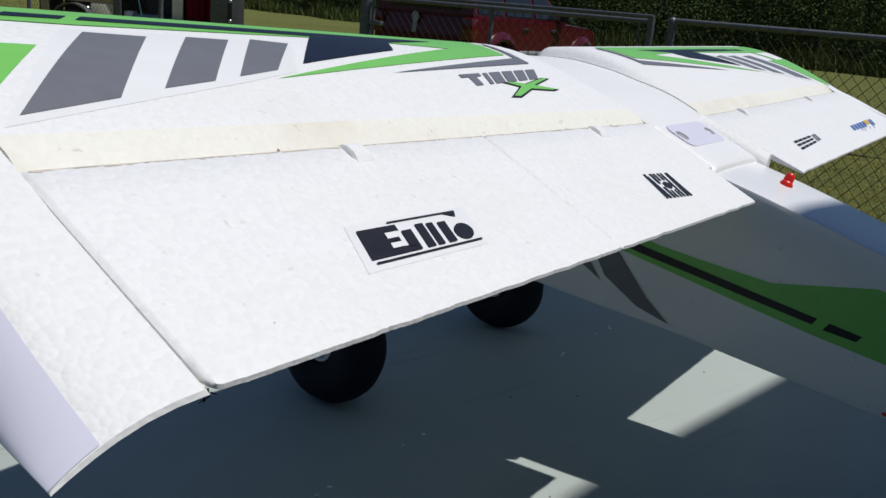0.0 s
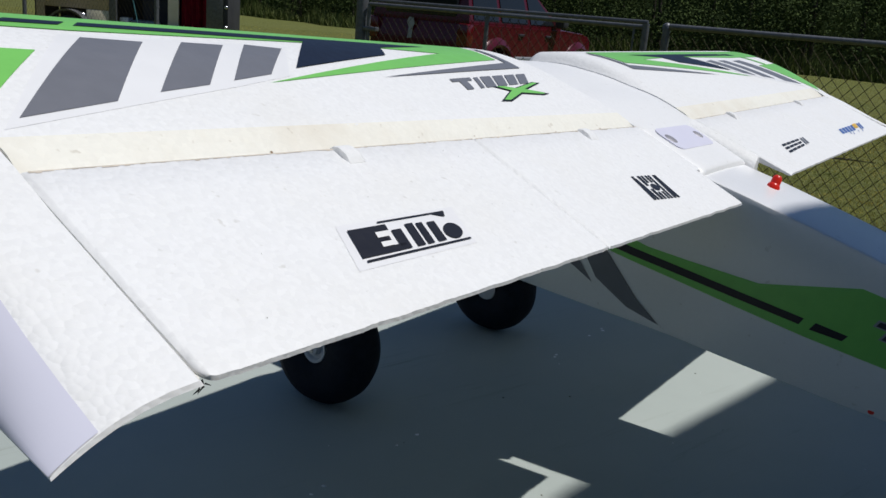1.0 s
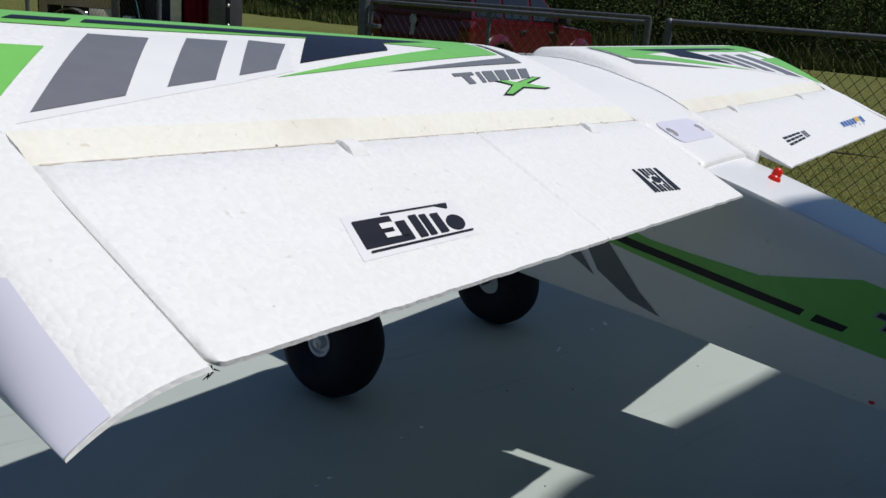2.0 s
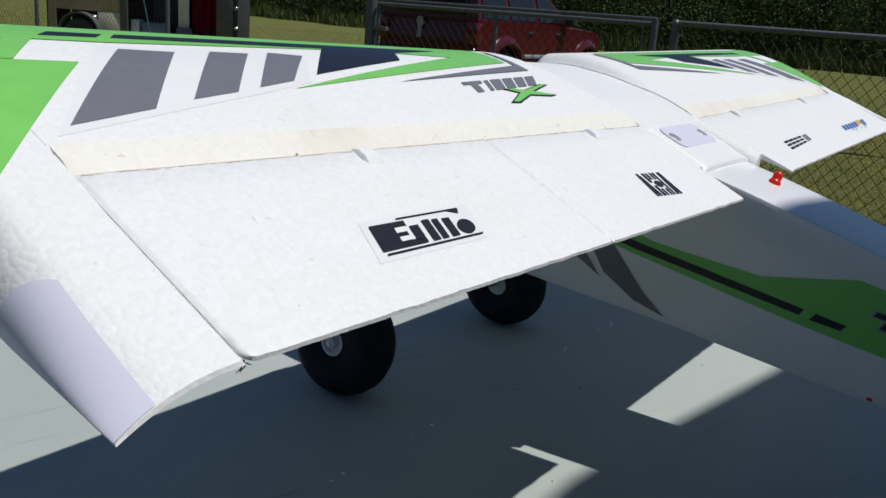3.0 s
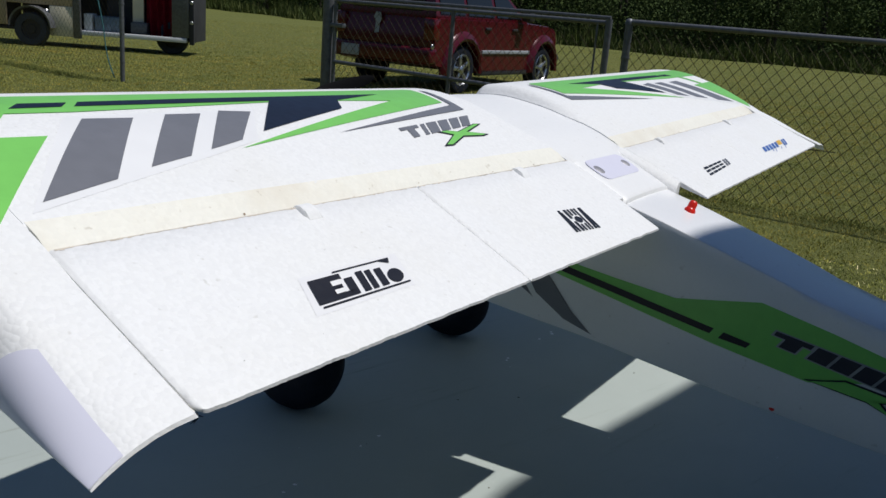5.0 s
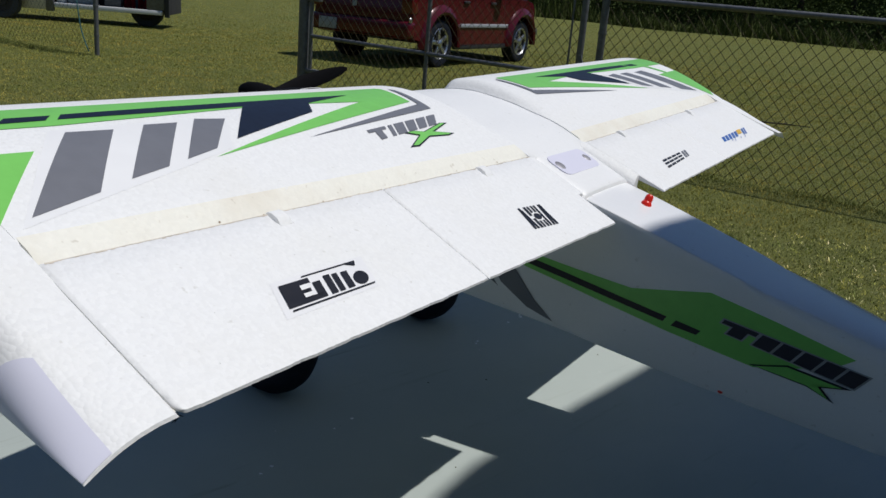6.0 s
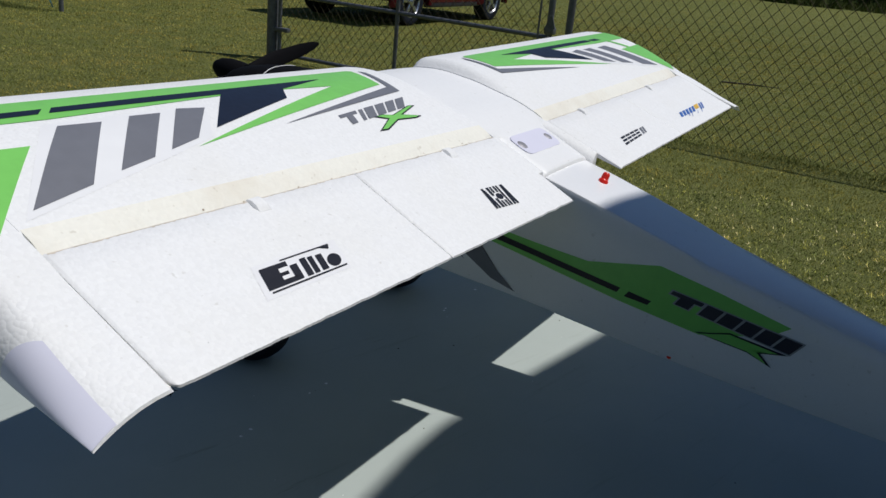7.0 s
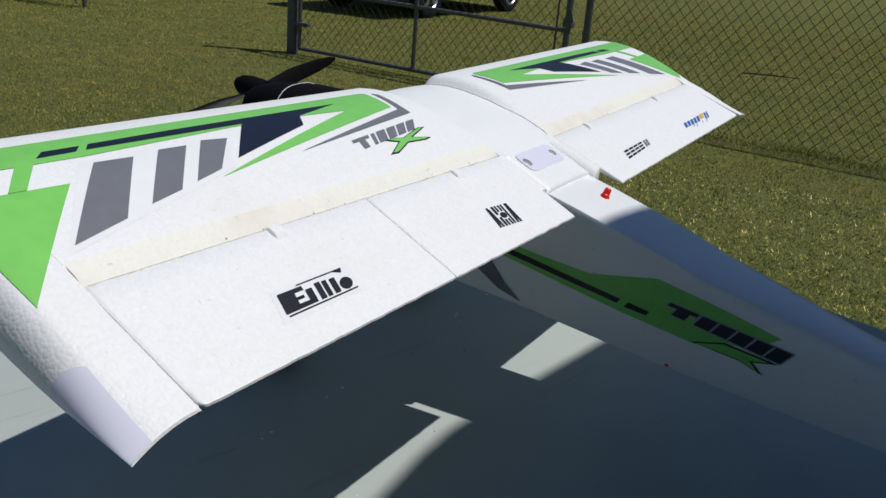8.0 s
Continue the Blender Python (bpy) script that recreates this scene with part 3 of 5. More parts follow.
def flap(side, x0, x1, name, label):
    """A hinged surface between two span stations, with a thin ragged trailing edge."""
    bm = bmesh.new()
    rows = []
    n = 210
    for i in range(n + 1):
        x = x0 if i == 0 else x1 if i == n else x0 + 0.0014 + (x1 - x0 - 0.0028) * (i - 1) / (n - 2)
        lift = DIHEDRAL * x
        rough_here = max(0.0, min(1.0, 0.5 + 1.4 * noise.noise((x * 35, 2.0 * side, 7))))
        rag = 0.0005 * noise.noise((x * 70, 3.0 * side, 1)) + 0.0005 * rough_here * noise.noise((x * 420, side, 2))
        end = min(x1 - x, x - x0)
        corner = 0.0
        if name == "aileron" and x1 - x < 0.005:
            corner = 0.005 - math.sqrt(max(0.0, 0.005 ** 2 - (0.005 - (x1 - x)) ** 2))
        te = TE + rag + corner
        ys = [HINGE - 0.0004, HINGE - 0.002, 0.0, -0.02, -0.04, -0.058, te + 0.0016, te]
        taper = lambda y: -side * 0.0006 * max(0.0, (HINGE - y) / 0.09) * max(0.0, 1 - (x1 - x) / 0.05) if name == "aileron" else 0.0
        up = [(side * x + taper(y), y, skin(side, y) + lift - (0.0012 if k == 0 else 0) - (0.0003 if k == len(ys) - 1 else 0)) for k, y in enumerate(ys)]
        thick = [0.014, 0.0138, 0.0115, 0.0088, 0.0060, 0.0040, 0.0028, 0.0019]
        down = [(side * x + taper(y), y, skin(side, y) + lift - t) for y, t in zip(ys[::-1], thick[::-1])]
        round_off = 0.0012 if i in (0, n) else 0.0
        rows.append([(p[0], p[1], p[2] - round_off * (1 if k > 0 else 0.5)) for k, p in enumerate(up)] + down)
    loft(bm, rows)
    return part(name, bm, FOAM, plane, label, 50)


def tip_skin(side, y):
    return top_z(y) if y > HINGE else 0.278 + (y - HINGE) * TIP_SLOPE[side]


def drape(name, outline, side, parent, material, lift=0.0004, label=""):
    """A thin decal cut to an outline (span, chord) and laid on the skin."""
    bm = bmesh.new()
    f = bm.faces.new([bm.verts.new((-x, y, 0)) for x, y in outline])
    bmesh.ops.triangulate(bm, faces=[f], ngon_method="EAR_CLIP")
    lo, hi = min(p[1] for p in outline), max(p[1] for p in outline)
    cuts = [y for y in YS + [HINGE, 0, -0.02, -0.04] if lo < y < hi]
    for y in cuts:
        bmesh.ops.bisect_plane(bm, geom=bm.verts[:] + bm.edges[:] + bm.faces[:], plane_co=(0, y, 0), plane_no=(0, 1, 0))
    for x in (0.582, 0.584, 0.5855, 0.587):
        if max(p[0] for p in outline) > 0.582:
            bmesh.ops.bisect_plane(bm, geom=bm.verts[:] + bm.edges[:] + bm.faces[:], plane_co=(-x, 0, 0), plane_no=(1, 0, 0))
    for v in bm.verts:
        v.co.z = skin(side, v.co.y) + DIHEDRAL * abs(v.co.x) + lift - tip_drop(v.co.y) * tip_curl(v.co.x)
        v.co.x *= -side
    bmesh.ops.recalc_face_normals(bm, faces=bm.faces)
    for f in bm.faces:
        if f.normal.z < 0:
            f.normal_flip()
    me = bpy.data.meshes.new(name)
    for f in bm.faces:
        f.smooth = True
    bm.to_mesh(me)
    bm.free()
    me.materials.append(material)
    ob = new(name, me)
    ob.parent = parent
    return tagged(ob, label)


BAND = [(0.588, 0.1575), (0.118, 0.1590), (0.112, 0.1560), (0.1197, 0.1168), (0.396, 0.0718), (0.183, 0.1245), (0.244, 0.1286), (0.314, 0.1297), (0.47, 0.1236), (0.53, 0.1245), (0.588, 0.124)]
BAR = [(0.521, 0.1252), (0.5075, 0.1252), (0.5315, 0.0980), (0.5436, 0.0985)]
BLOCK = [(0.583, 0.0995), (0.5025, 0.0967), (0.5857, 0.0152), (0.5864, 0.045)]
ARROW = [(0.4561, 0.1398), (0.3816, 0.1413), (0.180, 0.1415), (0.2445, 0.1291), (0.2580, 0.1131), (0.3628, 0.0877), (0.3137, 0.1319), (0.4635, 0.1320)]
DASH = [(0.4924, 0.1390), (0.4634, 0.1391), (0.4713, 0.1317), (0.5019, 0.1310)]
BARS = [[(0.4715, 0.114), (0.440, 0.1125), (0.4923, 0.0565), (0.5382, 0.0467)],
        [(0.4157, 0.1153), (0.3897, 0.1146), (0.4358, 0.0692), (0.4672, 0.063)],
        [(0.3726, 0.1177), (0.3481, 0.1143), (0.3878, 0.0802), (0.4181, 0.0733)]]
CHEVRON = [(0.1040, 0.1540), (0.1000, 0.1470), (0.1083, 0.1010), (0.2985, 0.0798), (0.1158, 0.1105)]


def wing_decals(side, w):
    drape("green_band", BAND, side, w, GREEN, 0.0004, "bright green decal")
    drape("green_band", BAR, side, w, GREEN, 0.0005, "bright green decal")
    drape("green_band", BLOCK if side < 0 else BLOCK[:2] + [(0.5700, 0.0300), (0.5860, 0.0420), (0.5866, 0.0650)], side, w, GREEN, 0.0004, "bright green decal")
    drape("navy_stripe", ARROW, side, w, NAVY, 0.0007, "dark navy decal")
    drape("navy_stripe", DASH, side, w, NAVY, 0.0007, "dark navy decal")
    drape("sticker_film", [(0.480, 0.1175), (0.342, 0.1190), (0.376, 0.0790), (0.420, 0.0680), (0.5470, 0.0405)], side, w, THIN_FILM, 0.00015, "clear film round the grey bars")
    for b in BARS:
        drape("grey_bar", b, side, w, GREY, 0.0004, "mid-grey decal")
    drape("grey_chevron", CHEVRON, side, w, GREY, 0.0006, "mid-grey decal")


def quad_in(corners, u0, u1, v0, v1, shear=0.0):
    """A cell of a four-cornered field: u along its first edge, v down."""
    a, b, c, d = [Vector(p) for p in corners]
    out = []
    for u, v in ((u0 + shear * (1 - v0), v0), (u1 + shear * (1 - v0), v0), (u1 + shear * (1 - v1), v1), (u0 + shear * (1 - v1), v1)):
        p = a.lerp(b, u).lerp(d.lerp(c, u), v)
        out.append((p.x, p.y))
    return out


def mark(name, corners, cells, side, parent, material, lift, label):
    """A printed mark made of plain slanted blocks."""
    for c in cells:
        drape(name, quad_in(corners, *c), side, parent, material, lift, label)


def blocks(n, u0, u1, v0, v1, gap, shear=0.0):
    w = (u1 - u0) / n
    return [(u0 + i * w + gap / 2, u0 + (i + 1) * w - gap / 2, v0, v1, shear) for i in range(n)]


def make_airplane():
    wings = {}
    for side in (-1, 1):
        w = wings[side] = wing(side)
        wing_decals(side, w)
    left_aileron = flap(-1, 0.2918, 0.5542, "aileron", "white bead-foam aileron drooped a little, with a black logo sticker")
    left_flap = flap(-1, 0.0640, 0.2906, "flap", "white bead-foam flap drooped a little, with a black mark")
    right_aileron = flap(1, 0.2914, 0.5542, "aileron", "white bead-foam aileron with a small blue and yellow mark")
    right_flap = flap(1, 0.0640, 0.2906, "flap", "white bead-foam flap with a small black mark")
    for side, surf, x0, x1 in ((-1, left_aileron, 0.293, 0.552), (-1, left_flap, 0.066, 0.290), (1, right_aileron, 0.293, 0.552), (1, right_flap, 0.066, 0.290)):
        dirt_and_shade(side, x0, x1, surf)
        seam(side, 0.5544 if x1 > 0.5 else 0.2912, surf)
    # the marks as plain shapes
    logo = [(0.2326, 0.0796), (0.1191, 0.0908), (0.1343, 0.0765), (0.2378, 0.0656)]
    mark("grey_logo", logo, [(0.0, 0.24, 0.0, 0.28), (0.08, 0.17, 0.28, 1.0)] + [(0.26, 0.315, 0.02, 1.0, 0.02)] + blocks(4, 0.33, 1.0, 0.0, 1.0, 0.03, 0.02), -1, wings[-1], GREY, 0.0005, "dark grey logo blocks")
    drape("green_cross", [(0.1940, 0.0702), (0.1800, 0.0716), (0.1670, 0.0690), (0.1300, 0.0776), (0.1190, 0.0765), (0.1530, 0.0672), (0.1290, 0.0618), (0.1400, 0.0600), (0.1680, 0.0616), (0.1960, 0.0526), (0.2090, 0.0530), (0.1800, 0.0650)], -1, wings[-1], BLACK, 0.0006, "black logo outline")
    drape("green_cross", [(0.1895, 0.0700), (0.1800, 0.0707), (0.1668, 0.0680), (0.1300, 0.0765), (0.1245, 0.0758), (0.1565, 0.0672), (0.1340, 0.0621), (0.1405, 0.0609), (0.1680, 0.0626), (0.1962, 0.0537), (0.2035, 0.0541), (0.1775, 0.0650)], -1, wings[-1], GREEN, 0.0009, "bright green logo shape")
    film = [(0.4535, -0.0262), (0.3755, -0.0268), (0.3855, -0.0492), (0.4645, -0.0492)]
    drape("sticker_film", film, -1, left_aileron, CLEAR_FILM, 0.00015, "pale backing film")
    ef = [(0.4495, -0.0275), (0.3786, -0.0284), (0.3868, -0.0474), (0.4584, -0.0472)]
    slabs = [(0.27, 0.92, 0.02, 0.06), (0.0, 0.30, 0.12, 0.86), (0.30, 0.325, 0.12, 0.30), (0.30, 0.40, 0.70, 0.86), (0.23, 0.28, 0.50, 0.60), (0.02, 1.0, 0.925, 0.975)]
    slabs += [(0.345, 0.432, 0.31, 0.86), (0.486, 0.560, 0.21, 0.86), (0.586, 0.648, 0.24, 0.86), (0.690, 0.768, 0.27, 0.86)]
    mark("black_logo", ef, slabs, -1, left_aileron, BLACK, 0.0007, "black logo blocks and rules")
    drape("black_logo", quad_in(ef, 0.79, 0.92, 0.06, 0.20)[:2] + quad_in(ef, 0.88, 0.90, 0.06, 0.20)[2:3], -1, left_aileron, BLACK, 0.0007, "black logo wedge")
    oval = [quad_in(ef, 0.884 + 0.088 * math.cos(a), 0.9, 0.640 + 0.235 * math.sin(a), 1.0)[0] for a in [2 * math.pi * k / 20 for k in range(20)]]
    drape("black_logo", oval, -1, left_aileron, BLACK, 0.0007, "black logo oval")
    mark("white_bars", ef, [(0.20, 0.31, 0.31, 0.46), (0.20, 0.31, 0.58, 0.71)], -1, left_aileron, WHITE_INK, 0.0010, "white bars")
    ag = [(0.1785, -0.0286), (0.1368, -0.0315), (0.1451, -0.0534), (0.1853, -0.0506)]
    ribs = [(0.02, 0.10, 0.0, 1.0, 0.06), (0.14, 0.22, 0.10, 1.0, -0.04), (0.27, 0.36, 0.0, 0.42), (0.27, 0.36, 0.56, 1.0), (0.40, 0.47, 0.0, 0.30), (0.40, 0.47, 0.70, 1.0), (0.53, 0.60, 0.0, 0.30), (0.53, 0.60, 0.70, 1.0), (0.64, 0.71, 0.0, 1.0), (0.76, 0.84, 0.0, 1.0, 0.05), (0.88, 0.97, 0.0, 1.0, -0.05)]
    mark("black_mark", ag, ribs, -1, left_flap, BLACK, 0.0004, "black ribbed mark")
    disc = [quad_in(ag, 0.50 + 0.12 * math.cos(a), 0.9, 0.50 + 0.15 * math.sin(a), 1.0)[0] for a in [2 * math.pi * k / 14 for k in range(14)]]
    drape("black_mark", disc, -1, left_flap, BLACK, 0.0004, "black ribbed mark")
    sf = [(0.1456, -0.0380), (0.2318, -0.0369), (0.2205, -0.0474), (0.1324, -0.0515)]
    mark("black_mark", sf, [(b[0], b[1], v, v + 0.22, 0.0) for b in blocks(4, 0.0, 0.74, 0.05, 0.95, 0.03) for v in (0.03, 0.38, 0.74)], 1, right_flap, BLACK, 0.0004, "black mark of four blocks")
    mark("grey_mark", sf, blocks(2, 0.78, 0.98, 0.05, 0.95, 0.03), 1, right_flap, GREY, 0.0004, "grey mark")
    hz = [(0.3665, -0.0403), (0.4881, -0.0395), (0.459, -0.0547), (0.3503, -0.0525)]
    mark("blue_mark", hz, blocks(5, 0.0, 0.62, 0.15, 0.80, 0.035, 0.02) + blocks(2, 0.82, 1.0, 0.15, 0.85, 0.03) + [(0.30, 0.33, 0.84, 1.05, 0.1), (0.42, 0.44, 0.84, 1.2, 0.12), (0.66, 0.68, 0.84, 1.1, 0.1), (0.84, 0.86, 0.86, 1.15, 0.1)], 1, right_aileron, BLUE_INK, 0.0004, "blue mark")
    mark("yellow_mark", hz, [(0.64, 0.80, 0.1, 0.62)], 1, right_aileron, YELLOW_INK, 0.0005, "yellow mark")
    # dark grit and pits pressed into the foam
    pits = random.Random(12)
    for surf, x0, x1, y0, y1, count in ((left_aileron, 0.31, 0.54, -0.062, 0.012, 14), (wings[-1], 0.25, 0.52, 0.045, 0.060, 3)):
        bm = bmesh.new()
        for k in range(count):
            cx, cy, r = pits.uniform(x0, x1), pits.uniform(y0, y1), pits.uniform(0.00012, 0.0003)
            if surf is left_aileron and 0.37 < cx < 0.47 and cy < -0.02:
                continue
            z = skin(-1, cy) + DIHEDRAL * cx + 0.0002
            bm.faces.new([bm.verts.new((-cx + r * math.cos(a), cy + 0.7 * r * math.sin(a), z + 0.7 * r * math.sin(a) * (SLOPE[-1] if cy < HINGE else 0.2))) for a in [2 * math.pi * q / 6 for q in range(6)]])
        tagged(part("grit_specks", bm, DARK_SPECK, surf, "dark grit specks"), kind="stuff")
    # frayed dark fibres caught at the aileron's outer corner
    bm = bmesh.new()
    fray = random.Random(7)
    for k in range(6):
        a = Vector((-0.5538 - fray.uniform(0, 0.002), TE + fray.uniform(-0.0005, 0.003), skin(-1, TE) + DIHEDRAL * 0.554 - fray.uniform(0.0005, 0.003)))
        b = a + Vector((fray.uniform(-0.002, 0.002), fray.uniform(-0.0015, 0.001), fray.uniform(-0.0022, 0.0005)))
        tube(bm, a, b, 0.0003, 5, 0.0001)
    part("frayed_fibres", bm, CARBON, left_aileron, "dark frayed fibres at the corner")
    # control horns sunk into the moving surfaces
    for side, surf in ((-1, left_aileron), (-1, left_flap), (1, right_flap), (1, right_aileron)):
        x = 0.402 if surf in (left_aileron, right_aileron) else 0.156
        z = skin(side, 0.012) + DIHEDRAL * x
        bm = bmesh.new()
        tilt = pose(side * x, HINGE - 0.001, skin(side, HINGE - 0.001) + DIHEDRAL * x, math.degrees(math.atan(SLOPE[side])), 0, 0)
        w0, w2 = 0.0062, 0.0048
        loft(bm, [[tilt @ Vector(p) for p in ((-w0, y, -0.002), (-w0, y, 0.0), (-w2, y, h), (w2, y, h), (w0, y, 0.0), (w0, y, -0.002))] for y, h in ((0.0, 0.0010), (-0.003, 0.0022), (-0.008, 0.0022), (-0.0125, 0.0001))])
        part("control_horn", bm, FOAM, surf, "white plastic control horn")
    fuselage()
    nose()
    for side in (-1, 1):
        wheel(side)


STATIONS = [(0.34, 0.046, 0.148, 0.280), (0.27, 0.049, 0.142, 0.284), (0.19, 0.056, 0.132, 0.290), (0.10, 0.057, 0.124, 0.285), (0.04, 0.056, 0.119, 0.266),
            (0.0, 0.055, 0.116, 0.2565), (-0.03, 0.054, 0.113, 0.2505), (-0.07, 0.0535, 0.108, 0.2400), (-0.12, 0.052, 0.102, 0.2255), (-0.16, 0.050, 0.097, 0.2133),
            (-0.20, 0.0475, 0.093, 0.2005), (-0.24, 0.0455, 0.089, 0.1915), (-0.28, 0.043, 0.085, 0.1810), (-0.36, 0.038, 0.078, 0.1600), (-0.46, 0.030, 0.069, 0.136), (-0.56, 0.021, 0.061, 0.115), (-0.65, 0.014, 0.055, 0.098)]


def hull_at(y):
    s = sorted(STATIONS)
    ys = [k[0] for k in s]
    return [float(np.interp(y, ys, [k[i] for k in s])) for i in (1, 2, 3)]


def hull_ring(y):
    """Rounded box section, a little wider at the top than at the keel, with a crowned deck."""
    w, z0, z1 = hull_at(y)
    pts = []
    h = z1 - z0
    for sx in (1, -1):
        k = min(1.0, max(0.0, (-0.18 - y) / 0.15))
        seq = [(0.0, 0.0), (0.70, 0.0), (0.86, 0.02), (0.925, 0.07), (0.96, 0.35), (0.985, 0.62), (0.988, 0.955 - 0.19 * k), (0.958 - 0.05 * k, 0.986 - 0.075 * k), (0.94 - 0.06 * k, 0.990 - 0.06 * k), (0.925 - 0.065 * k, 0.9915 - 0.045 * k), (0.90 - 0.07 * k, 0.9925 - 0.035 * k), (0.5, 0.998), (0.0, 1.0)]
        row = [(sx * a * w, y, z0 + b * h) for a, b in seq]
        pts.append(row)
    return pts[0] + pts[1][::-1][1:-1]


def hull_x(y, z):
    """Outer face of the hull's flank on the -x side at (y, z)."""
    w, z0, z1 = hull_at(y)
    b = (z - z0) / (z1 - z0)
    return -w * float(np.interp(b, [0.0, 0.02, 0.07, 0.35, 0.62, 0.86, 0.935], [0.70, 0.86, 0.925, 0.96, 0.985, 0.985, 0.965]))


def flank_decal(name, outline, parent, material, lift, label):
    """A decal on the flank, cut to an outline of (y, z)."""
    bm = bmesh.new()
    f = bm.faces.new([bm.verts.new((0, y, z)) for y, z in outline])
    bmesh.ops.triangulate(bm, faces=[f])
    lo, hi = min(p[0] for p in outline), max(p[0] for p in outline)
    for k in range(1, 14):
        bmesh.ops.bisect_plane(bm, geom=bm.verts[:] + bm.edges[:] + bm.faces[:], plane_co=(0, lo + (hi - lo) * k / 14, 0), plane_no=(0, 1, 0))
    for z in np.arange(0.10, 0.24, 0.008):
        bmesh.ops.bisect_plane(bm, geom=bm.verts[:] + bm.edges[:] + bm.faces[:], plane_co=(0, 0, float(z)), plane_no=(0, 0, 1))
    for v in bm.verts:
        v.co.x = hull_x(v.co.y, v.co.z) - lift
    return part(name, bm, material, parent, label)


def fuselage():
    bm = bmesh.new()
    ys = [s[0] for s in STATIONS]
    dense = []
    for a, b in zip(ys, ys[1:]):
        dense += [a + (b - a) * i / 4 for i in range(4)]
    loft(bm, [hull_ring(y) for y in dense + [ys[-1]]])
    f = part("fuselage", bm, HULL, plane, "white foam fuselage with green side panel and black stripe")
    # hatch between the wing halves
    bm = bmesh.new()
    rows = []
    seq = [(-0.0624, -0.010), (-0.0622, 0.0002), (-0.0590, 0.0004), (-0.052, 0.0005), (-0.036, 0.0006), (-0.02, 0.0007), (0.0, 0.0008), (0.02, 0.0007), (0.036, 0.0006), (0.052, 0.0005), (0.0590, 0.0004), (0.0622, 0.0002), (0.0624, -0.010)]
    for y in [-0.0355, -0.0345, -0.03, -0.012, 0.0, 0.012, 0.018] + YS[:-2]:
        if y <= HINGE:
            zz = float(np.interp(y, [-0.052, -0.012, HINGE], [0.2445, 0.2630, 0.2776]))
        else:
            zz = top_z(y) - root_drop(ROOT_X, y)
        d = -0.0012 if y == -0.0355 else 0.0
        narrow = float(np.interp(y, [-0.050, 0.0, 0.018, 0.0205], [0.865, 0.88, 0.885, 1.0]))
        fall = 0.006 if y < 0.019 else 0.0
        up = [(x * narrow, y, zz + k + d - fall * (x / 0.0619) ** 14 + (0.0012 * (1 - (x / 0.0624) ** 2) if y > RIDGE else 0.0)) for x, k in seq]
        down = [(0.0619 * narrow, y, zz - 0.03), (-0.0619 * narrow, y, zz - 0.03)]
        rows.append(up + down)
    loft(bm, rows)
    part("centre_hatch", bm, FOAM_SMOOTH, f, "smooth white foam centre section")
    # saddle fairings beside the deck
    for side in (-1, 1):
        bm = bmesh.new()
        rows = []
        tail = -0.0322 if side < 0 else -0.043
        for y, wx, dz in ((0.0202, 0.0638, 0.0), (0.015, 0.0638, 0.0), (-0.010, 0.0636, 0.0), (tail + 0.002, 0.0634, 0.0), (tail, 0.0632, -0.0004)):
            zz = float(np.interp(y, [-0.052, -0.012, HINGE], [0.2445, 0.2630, 0.2776])) + dz - 0.0006
            out = max(zz, skin(side, y) + 0.0008 + dz) if side > 0 else zz
            rows.append([(side * 0.050, y, zz - 0.004), (side * 0.0535, y, zz), (side * (wx - 0.004), y, out), (side * (wx - 0.0006), y, out), (side * wx, y, out - 0.0008), (side * wx, y, zz - 0.02), (side * 0.050, y, zz - 0.02)])
        loft(bm, rows)
        part("saddle_fairing", bm, FOAM, f, "", 50)
    # decals on the flank
    flank_decal("green_panel", [(0.035, 0.1955), (-0.0009, 0.1855), (-0.035, 0.1815), (-0.090, 0.1765), (-0.1590, 0.1893), (-0.2164, 0.1768), (-0.2796, 0.1609), (-0.262, 0.1480), (-0.2036, 0.1325), (-0.1279, 0.1446), (-0.0651, 0.1564), (0.0120, 0.1712), (0.035, 0.1762)], f, GREEN, 0.0005, "bright green side decal")
    flank_decal("black_stripe", [(0.035, 0.1870), (0.0080, 0.1815), (-0.1252, 0.1585), (-0.1222, 0.1532), (0.0120, 0.1757), (0.035, 0.1805)], f, BLACK, 0.0009, "black side stripe")
    flank_decal("black_stripe", [(-0.1336, 0.1571), (-0.1561, 0.1531), (-0.1527, 0.1484), (-0.1297, 0.1511)], f, BLACK, 0.0009, "black side dash")
    flank_decal("grey_flash", [(0.056, 0.175), (0.036, 0.179), (0.0022, 0.1400), (-0.0185, 0.1230), (0.0100, 0.1312), (0.0400, 0.1500)], f, GREY, 0.0006, "dark grey flash")
    flank_decal("grey_flash", [(0.0760, 0.163), (0.0600, 0.166), (0.0425, 0.1447), (0.0584, 0.1536)], f, GREY, 0.0006, "dark grey flash")

    # logo on the flank as plain blocks
    def cell(u0, u1, v0, v1):
        a, b, c, d = Vector((-0.1745, 0.1690)), Vector((-0.2944, 0.1490)), Vector((-0.2846, 0.1359)), Vector((-0.1678, 0.1579))
        return [tuple(a.lerp(b, u).lerp(d.lerp(c, u), v)) for u, v in ((u0, v0), (u1, v0), (u1, v1), (u0, v1))]
